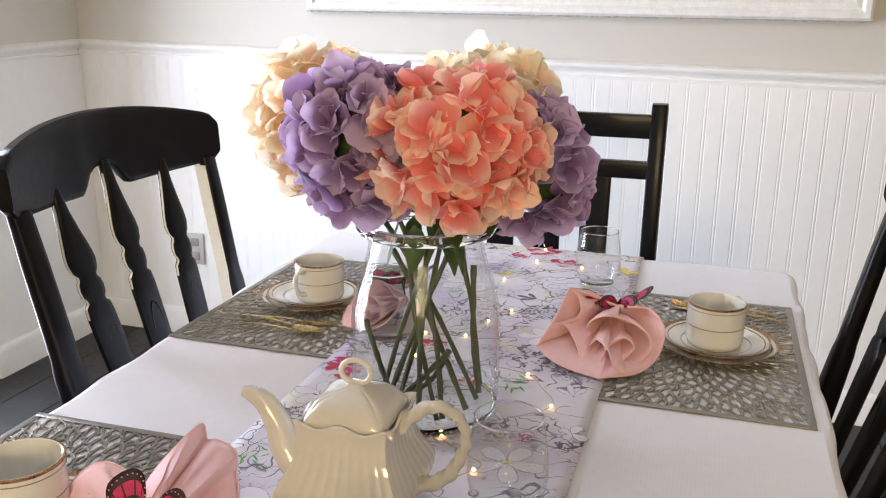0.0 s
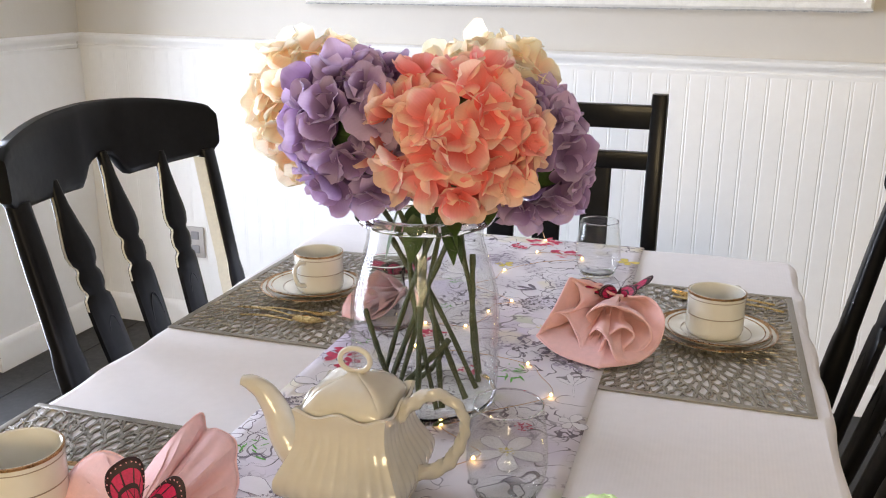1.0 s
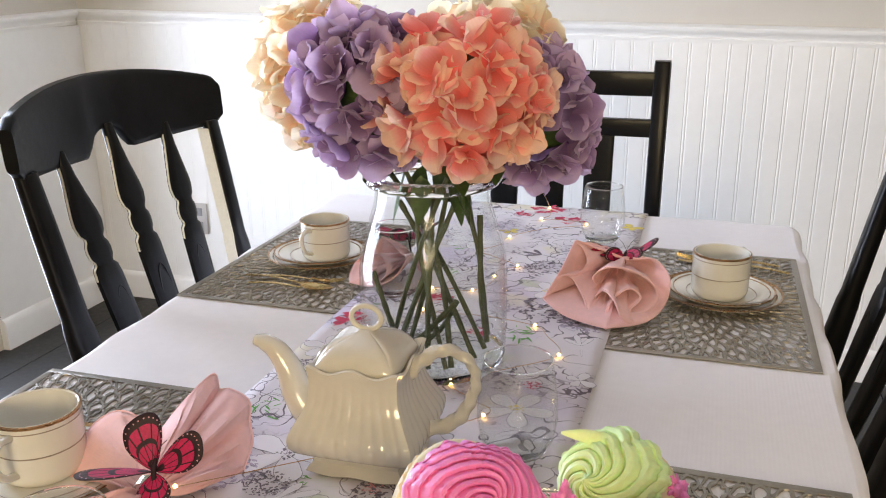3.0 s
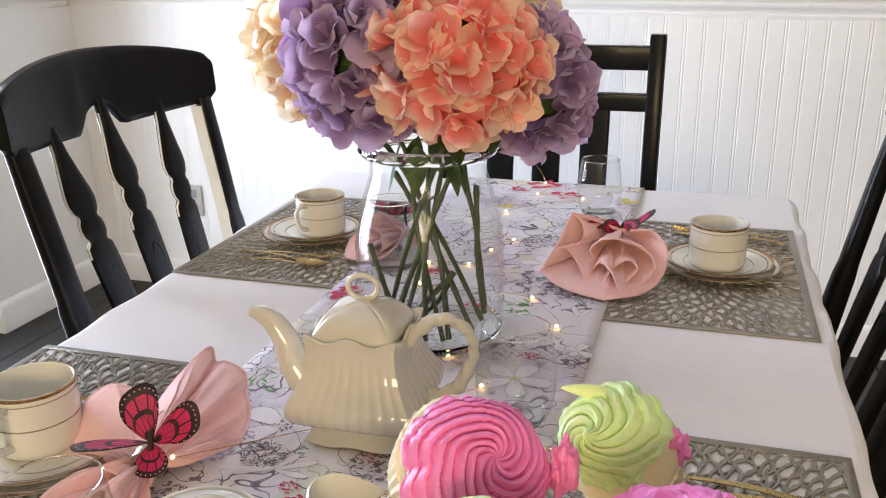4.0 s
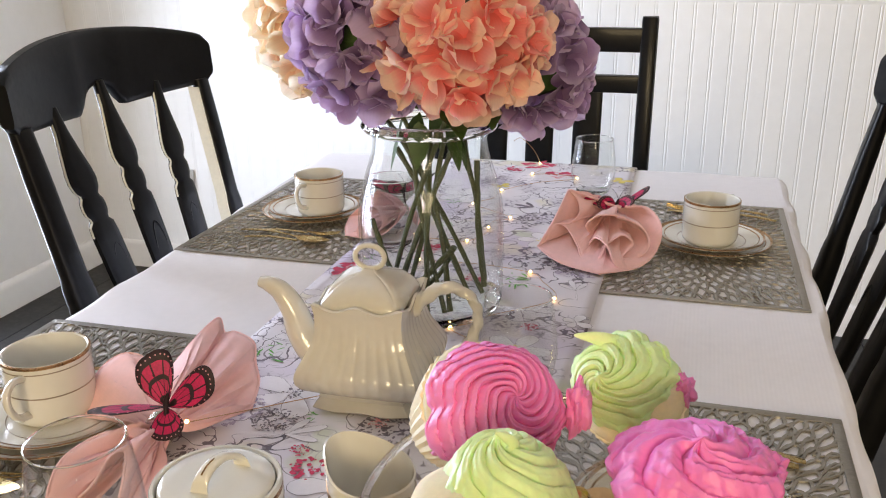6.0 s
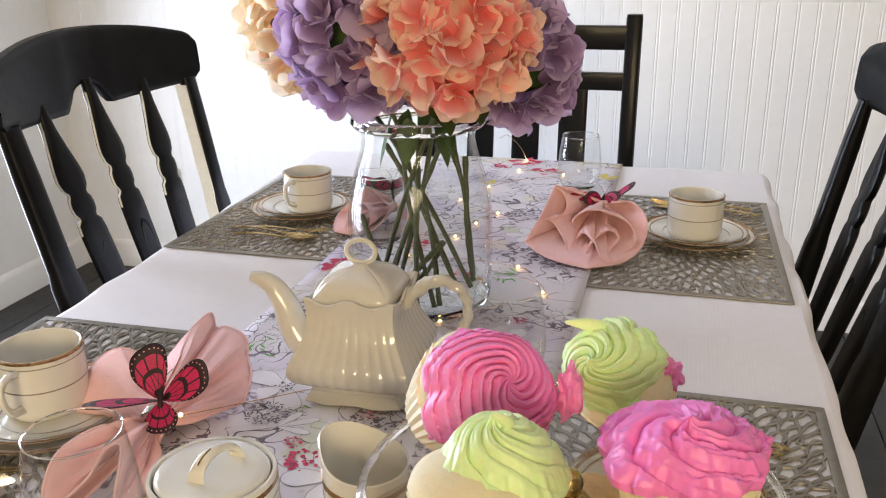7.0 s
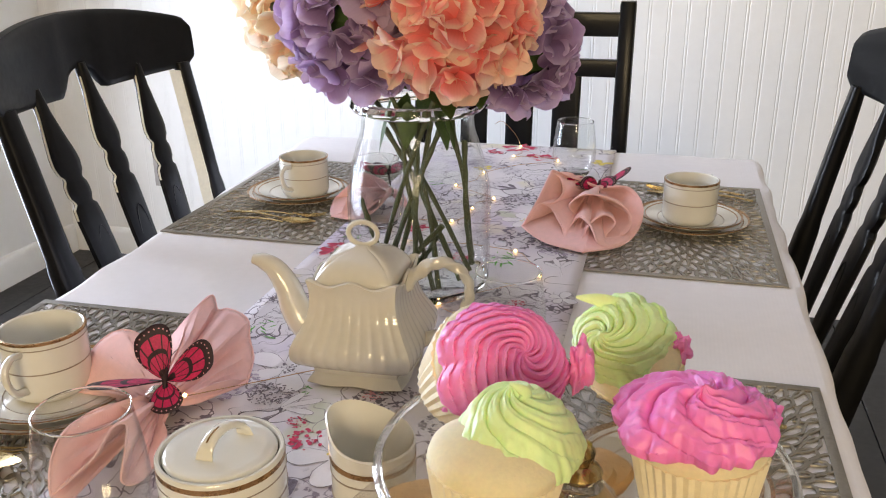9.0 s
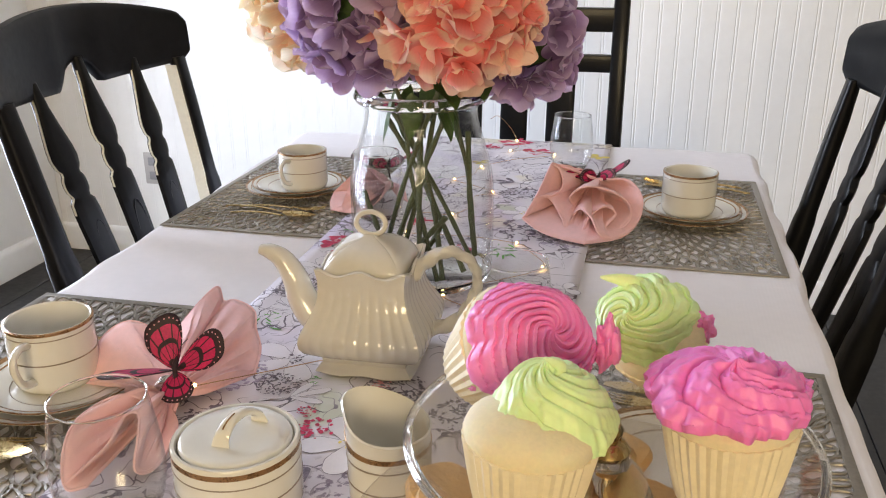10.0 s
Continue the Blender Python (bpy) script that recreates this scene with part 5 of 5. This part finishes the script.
part("knob", grid([[(p.x + 0.004 + a, p.y, p.z + b) for a, b in section(0.0095 + 0.004 * abs(i / 18 - 1) ** 2, 0.0066, 14, 0.8)] for i, p in enumerate(strap)], close_u=True, cap=True), CHINA, lid_ob, "arched strap knob")
part("gold_line", tube([p + Vector((0.004, -0.0012, 0.0030)) for p in strap[8:17]], 0.0006, 6), GOLD_BAND, lid_ob)

cr = thing("creamer", pose(-0.172, 0.482, RZ + 0.003, 0, 0, 12) @ Matrix.Diagonal((0.87, 0.87, 1.0, 1)), "ivory china milk jug with gold bands", "creamer")


def jug_row(r, z, lip, rise, seg=56):
    row = []
    for j in range(seg):
        a = 2 * math.pi * j / seg
        d = math.cos(a - radians(140))
        pull = max(0, d) ** 6
        row.append(((r + lip * pull) * math.cos(a), (r + lip * pull) * math.sin(a), z + rise * (0.5 + 0.5 * d) ** 2))
    return row


rows = [jug_row(*q) for q in ((0.0001, 0.002, 0, 0), (0.027, 0.0, 0, 0), (0.031, 0.003, 0, 0), (0.034, 0.012, 0, 0), (0.0345, 0.035, 0.0, 0), (0.0345, 0.055, 0.003, 0.002), (0.0345, 0.068, 0.008, 0.010), (0.0350, 0.072, 0.011, 0.014), (0.0336, 0.073, 0.010, 0.014), (0.0325, 0.066, 0.007, 0.010), (0.0322, 0.05, 0.002, 0.001), (0.0315, 0.012, 0, 0), (0.0001, 0.006, 0, 0))]
part("jug", grid(rows, close_u=True), CHINA, cr)
part("gold_band", grid([jug_row(0.0347, 0.0585, 0.004, 0.003), jug_row(0.0351, 0.0588, 0.004, 0.003), jug_row(0.0351, 0.0622, 0.0055, 0.005), jug_row(0.0347, 0.0624, 0.0055, 0.005)], close_u=True), GOLD_BAND, cr, "gold band under the lip")
for z in (0.051, 0.033):
    part("gold_line", grid([jug_row(0.0345, z, 0.002 * (z > 0.04), 0.001), jug_row(0.0350, z, 0.002 * (z > 0.04), 0.001), jug_row(0.0350, z + 0.0010, 0.002 * (z > 0.04), 0.001), jug_row(0.0345, z + 0.0010, 0.002 * (z > 0.04), 0.001)], close_u=True), GREY_BAND, cr)


def tumbler(m, label):
    g = thing("stemless_glass", m, label, "glass", "stemless glasses")
    prof = [(0.030, 0.005), (0.036, 0.018), (0.0395, 0.038), (0.0385, 0.060), (0.0350, 0.085), (0.0330, 0.098)]
    part("glass_bowl", lathe(prof + [(0.0321, 0.098), (0.0341, 0.085), (0.0376, 0.060), (0.0386, 0.038), (0.0351, 0.0185), (0.0292, 0.0062)], 48), CLEAR, g, "thin clear glass bowl")
    part("glass_rim", lathe([(0.0320, 0.0982), (0.0331, 0.0982), (0.0333, 0.0991), (0.0326, 0.0998), (0.0319, 0.0991), (0.0320, 0.0982)], 48), CRYSTAL, g, "fine rounded rim")
    part("glass_base", lathe([(0, 0.0), (0.024, 0.0), (0.0295, 0.0045), (0.0288, 0.0060), (0.022, 0.0050), (0, 0.0045)], 48), CRYSTAL, g, "solid glass foot")
    return g


for x, y, size, lab in ((-0.126, 0.757, 0.97, "clear stemless wine glass standing beside teapot"), (-0.138, 1.466, 0.95, "clear stemless wine glass standing behind napkin"), (-0.385, 1.128, 1.0, "clear stemless wine glass standing behind vase"), (-0.364, 0.430, 1.0, "clear stemless wine glass standing beside sugar bowl")):
    tumbler(pose(x, y, RZ + 0.003) @ Matrix.Scale(size, 4), lab)


# ---- cake stand and cupcakes ----
SX, SY, SZ = -0.018, 0.345, 0.915
stand = thing("cake_stand", pose(SX, SY, 0), "two-tier clear glass cake stand holding cupcakes", "cake stand")


def glass_plate(r, z, rise=0.012):
    return lathe([(0.006, z), (r * 0.80, z), (r * 0.95, z + rise * 0.55), (r, z + rise), (r + 0.0025, z + rise + 0.001), (r + 0.0035, z + rise - 0.0015), (r + 0.001, z + rise - 0.004), (r * 0.96, z + rise * 0.4 - 0.003), (r * 0.81, z - 0.0035), (0.006, z - 0.0035), (0.006, z)], 72)


part("upper_plate", glass_plate(0.0945, SZ), PLATE_GLASS, stand)
part("plate_lip", lathe([(0.0940, SZ + 0.0122), (0.0965, SZ + 0.0126), (0.0985, SZ + 0.0108), (0.0975, SZ + 0.0085), (0.0950, SZ + 0.0090), (0.0940, SZ + 0.0122)], 72), CRYSTAL, stand, "rounded glass lip")
part("lower_plate", glass_plate(0.132, 0.842), PLATE_GLASS, stand)
part("pedestal", lathe([(0, 0.752), (0.055, 0.752), (0.058, 0.757), (0.045, 0.764), (0.018, 0.780), (0.013, 0.805), (0.016, 0.825), (0.022, 0.8382), (0, 0.8382)], 24), CRYSTAL, stand)
part("crystal_stem", lathe([(0, 0.8425), (0.012, 0.8425), (0.020, 0.850), (0.026, 0.862), (0.016, 0.875), (0.026, 0.888), (0.020, 0.902), (0.012, SZ - 0.0040), (0, SZ - 0.0040)], 10), CRYSTAL, stand, "faceted crystal stem")
part("gold_screw", lathe([(0, SZ + 0.0005), (0.010, SZ + 0.0005), (0.011, SZ + 0.003), (0.009, SZ + 0.006), (0.006, SZ + 0.008), (0.007, SZ + 0.014), (0.005, SZ + 0.018), (0, SZ + 0.019)], 24), GOLD, stand, "gold fixing knob")
for k in range(24):
    ringed = ((11, 0.104, 0.0), (8, 0.060, 0.0), (5, 0.082, 0.0115))[0 if k < 11 else 1 if k < 19 else 2]
    a = 2 * math.pi * k / ringed[0] + 0.4
    bis = tagged(part("biscuit", lathe([(0, 0), (0.020, 0), (0.0225, 0.004), (0.020, 0.009), (0.01, 0.0105), (0, 0.0105)], 20, wave=lambda q, r: 1 + 0.05 * math.sin(5 * q)), BISCUIT), "golden brown biscuit on the lower glass plate", "biscuit", "biscuits")
    bis.matrix_world = pose(SX + ringed[1] * math.cos(a), SY + ringed[1] * math.sin(a), 0.8426 + ringed[2])


def cupcake(m, frosting, label, seed, slide=(0, 0), size=1.0, twist=3.6, peak=0.0, lean=0.0, spread=0.0315, swirls=4.5, rough=0.0, sag=1.0, lift=0.0, relief=1.0):
    c = thing("cupcake", m, label, "cupcake", "cupcakes")
    S = size
    pleats = lambda a, k: 1 + (0.018 if k < 6 else 0) * math.cos(38 * a)
    part("paper_case", lathe([(0, 0), (0.0200 * S, 0), (0.0212 * S, 0.002 * S), (0.0235 * S, 0.012 * S), (0.0257 * S, 0.022 * S), (0.0288 * S, 0.0395 * S), (0.0272 * S, 0.0397 * S)], 152, wave=pleats), WRAPPER, c, "pleated paper case")
    part("sponge", lathe([(0.0262 * S, 0.030 * S), (0.0277 * S, 0.0380 * S), (0.0284 * S, 0.0415 * S), (0.0272 * S, 0.0450 * S), (0.0220 * S, 0.0487 * S), (0.011 * S, 0.0525 * S), (0, 0.0535 * S)], 40, wave=lambda a, k: 1 + 0.012 * math.sin(3 * a + seed)), CAKE, c, "pale vanilla sponge")
    rows = []
    n, m2 = 240, 56
    for i in range(m2 + 1):
        rho = i / m2
        row = []
        for j in range(n):
            a = 2 * math.pi * j / n
            warp = 0.16 * noise.noise((rho * 2.5 * math.cos(a), rho * 2.5 * math.sin(a), seed + 7.0)) + 0.3 * noise.noise((rho * 1.2, math.cos(a), math.sin(a) + seed))
            q = 2 * swirls * (a + warp + twist * (1 - rho) ** 0.8 * 1.2) + (0.5 + 3 * rough) * noise.noise((math.cos(a) * 1.5, math.sin(a) * 1.5, seed))
            ridge = abs(math.sin(q / 2 + 0.25 * math.sin(q))) ** 0.75 + 0.10 * math.sin(2.5 * q + 3 * rho)
            rag = 0.13 * noise.noise((math.cos(a) * 2.2, math.sin(a) * 2.2, seed + 1.0)) + (0.05 + 0.15 * rough) * noise.noise((math.cos(a) * 7, math.sin(a) * 7, seed + 3.0))
            r = spread * S * rho * (1 + 1.3 * rag * rho ** 3)
            h = 0.019 * S * (1 - rho ** 2.4) ** 0.9 + 0.0042 * relief * S * (ridge - 0.5) * min(1, rho * 5) * (1 - (0.40 + 0.45 * (rough > 0)) * rho ** 7) + peak * math.exp(-(rho / 0.10) ** 2)
            h += rough * (0.010 * (0.3 - abs(noise.noise((r * 90 * math.cos(a) + 0.4 * q, r * 90 * math.sin(a), seed)))) + 0.004 * noise.noise((r * 240 * math.cos(a), r * 240 * math.sin(a), seed))) + (0.0005 + 0.0015 * rough) * noise.noise((r * 420 * math.cos(a), r * 420 * math.sin(a), seed + 2)) * rho
            drop = -0.013 * sag * S * rho ** 5
            row.append((slide[0] + r * math.cos(a) + lean * (1 - rho), slide[1] + r * math.sin(a), 0.0465 * S + lift + h + drop))
        rows.append(row)
    under = [[(p[0] * 0.97 + slide[0] * 0.03, p[1] * 0.97 + slide[1] * 0.03, p[2] - 0.004 * S) for p in rows[-1]], [(slide[0] + 0.6 * (p[0] - slide[0]), slide[1] + 0.6 * (p[1] - slide[1]), 0.040 * S + lift) for p in rows[-1]]]
    part("frosting", grid(rows + under, close_u=True), frosting, c)
    return c


CK = SZ + 0.0012


def leaning(base, axis, spin):
    """A pose whose z points along axis."""
    return Matrix.Translation(base) @ Vector((0, 0, 1)).rotation_difference(Vector(axis)).to_matrix().to_4x4() @ pose(0, 0, 0, 0, 0, spin)


pink_cake = cupcake(leaning((-0.088, 0.385, CK + 0.017), (0.54, -0.56, 0.65), 10), PINK, "vanilla cupcake with bright pink swirled frosting, leaning", 1.3, (0.003, -0.002), 1.08, 4.2, swirls=5.0, spread=0.0305, sag=0.25, lift=0.004)
green_cake = cupcake(leaning((0.009, 0.424, CK + 0.010), (-0.22, -0.62, 0.75), 60), GREEN, "vanilla cupcake with lime green swirled frosting, leaning", 2.7, (0.003, 0.006), 0.93, 3.0, 0.006, -0.010, swirls=4.5, spread=0.0284, sag=0.15, lift=0.002)
front_cake = cupcake(leaning((-0.050, 0.290, CK), (0.04, 0.0, 1.0), 0), GREEN, "vanilla cupcake with lime green frosting slid aside", 4.1, (0.008, 0.011), 1.0, 2.6, 0.0045, -0.005, spread=0.0280, sag=0.35, swirls=4.0, relief=0.65)
cupcake(leaning((0.034, 0.321, CK), (-0.03, 0.03, 1.0), 100), HOT_PINK, "vanilla cupcake with rough pink frosting", 6.2, (-0.002, 0.003), 1.0, 2.3, 0.005, -0.012, spread=0.0352, swirls=3.0, rough=0.24, sag=-0.32, lift=0.003, relief=1.2)


def smear(cake, at, size, seed):
    """A dab of pink frosting rubbed off on to a neighbour."""
    bm = bmesh.new()
    bmesh.ops.create_icosphere(bm, subdivisions=4, radius=1.0)
    for v in bm.verts:
        n = v.co.normalized()
        v.co = Vector((n.x * size[0], n.y * size[1], n.z * size[2])) * (0.95 + 0.50 * noise.noise(n * 1.7 + Vector((seed, 0, 0))) + 0.18 * noise.noise(n * 4.5 + Vector((0, seed, 0))) + 0.12 * noise.noise(n * 11 + Vector((0, 0, seed))))
    bmesh.ops.transform(bm, matrix=cake.matrix_world.inverted() @ Matrix.Translation(at), verts=bm.verts)
    part("frosting_smear", bm, PINK, cake, "pink frosting rubbed off")




def flick(cake, points, size, material):
    """The tail of frosting drawn off as the piping tip was lifted."""
    bm = tube(spline(points, 6), lambda t: size * (1 - t) ** 0.8 + 0.0006, 12, 0.55)
    bmesh.ops.transform(bm, matrix=cake.matrix_world.inverted(), verts=bm.verts)
    part("frosting_tail", bm, material, cake)


flick(green_cake, ((0.004, 0.412, 0.966), (-0.006, 0.407, 0.976), (-0.017, 0.403, 0.982), (-0.029, 0.400, 0.984)), 0.007, GREEN)
flick(front_cake, ((-0.040, 0.298, 0.978), (-0.038, 0.298, 0.9835), (-0.041, 0.297, 0.9865), (-0.045, 0.297, 0.988)), 0.0028, GREEN)
smear(pink_cake, (-0.022, 0.370, 0.961), (0.006, 0.007, 0.013), 1.0)
smear(green_cake, (0.024, 0.401, 0.960), (0.006, 0.008, 0.009), 2.0)
smear(pink_cake, (-0.083, 0.350, 0.949), (0.008, 0.007, 0.009), 3.0)


# ---- string of lights along the runner ----
lights = thing("string_lights", pose(0, 0, 0), "copper wire string lights with warm bulbs on runner", "string lights")
BULBS = ((-0.378, 0.576), (-0.173, 0.811), (-0.227, 0.872), (-0.125, 0.979), (-0.17, 1.06), (-0.326, 1.071), (-0.34, 1.155), (-0.282, 1.162), (-0.266, 1.229), (-0.244, 1.286), (-0.32, 1.346), (-0.291, 1.435), (-0.175, 1.545), (-0.26, 1.56), (-0.26, 1.642))
WZ = RZ + 0.0045
pts = []
for k, (x, y) in enumerate(BULBS):
    pts.append((x, y, WZ + (0.024 if k == 0 else 0.0)))
    if k + 1 < len(BULBS):
        nx, ny = BULBS[k + 1]
        pts.append(((x + nx) / 2 + 0.012 * math.sin(k * 2.1), (y + ny) / 2 + 0.01 * math.cos(k * 1.7), WZ + (0.004 if k % 3 == 0 else 0)))
pts += [(-0.275, 1.66, WZ + 0.02), (-0.30, 1.655, WZ + 0.045), (-0.315, 1.65, WZ + 0.04)]
part("wire", tube(spline(pts, 6), 0.00045, 5), COPPER, lights)
for k, (x, y) in enumerate(BULBS):
    bm = bmesh.new()
    bmesh.ops.create_icosphere(bm, subdivisions=2, radius=0.0019, matrix=Matrix.Translation((x, y, WZ + 0.001 + (0.024 if k == 0 else 0.0))))
    part("bulb", bm, BULB, lights, "glowing warm bulb")


# ---- beadboard and floor planks ----
STEP = 0.0545
bm = bmesh.new()
prof = [(0.0, 0.0112), (0.0022, 0.0120), (0.0440, 0.0120), (0.0458, 0.0112), (0.0478, 0.0118), (0.0500, 0.0121), (0.0525, 0.0118), (0.0545, 0.0112)]
rows = [[(x, -d, z) for x, d in prof] for z in (0.0, 1.0)]
board_mesh = bpy.data.meshes.new("board")
grid(rows, bm=bm)
bm.to_mesh(board_mesh)
bm.free()
board_mesh.materials.append(WHITE_PAINT)
x = 0.1675 - 43 * STEP
while x < X1 - 0.01:
    b = new("board", board_mesh)
    b.parent = wall_north
    b.matrix_basis = Matrix.Translation((x, Y1, 0.0)) @ Matrix.Diagonal((1, 1, rail_height(x) - 0.02, 1))
    x += STEP
PW, PL = (X1 - X0) / 34, (Y1 - Y0) / 4
bm = slab(0, PW - 0.003, 0, PL - 0.003, -0.0115, 0.0, 0.0015)
plank_mesh = bpy.data.meshes.new("plank")
bm.to_mesh(plank_mesh)
bm.free()
plank_mesh.materials.append(FLOORBOARD)
x = X0
while x < X1 - 0.5 * PW:
    y = Y0
    while y < Y1 - 0.3:
        b = new("plank", plank_mesh)
        b.parent = floor
        b.matrix_basis = Matrix.Translation((x, y, 0))
        y += PL
    x += PW
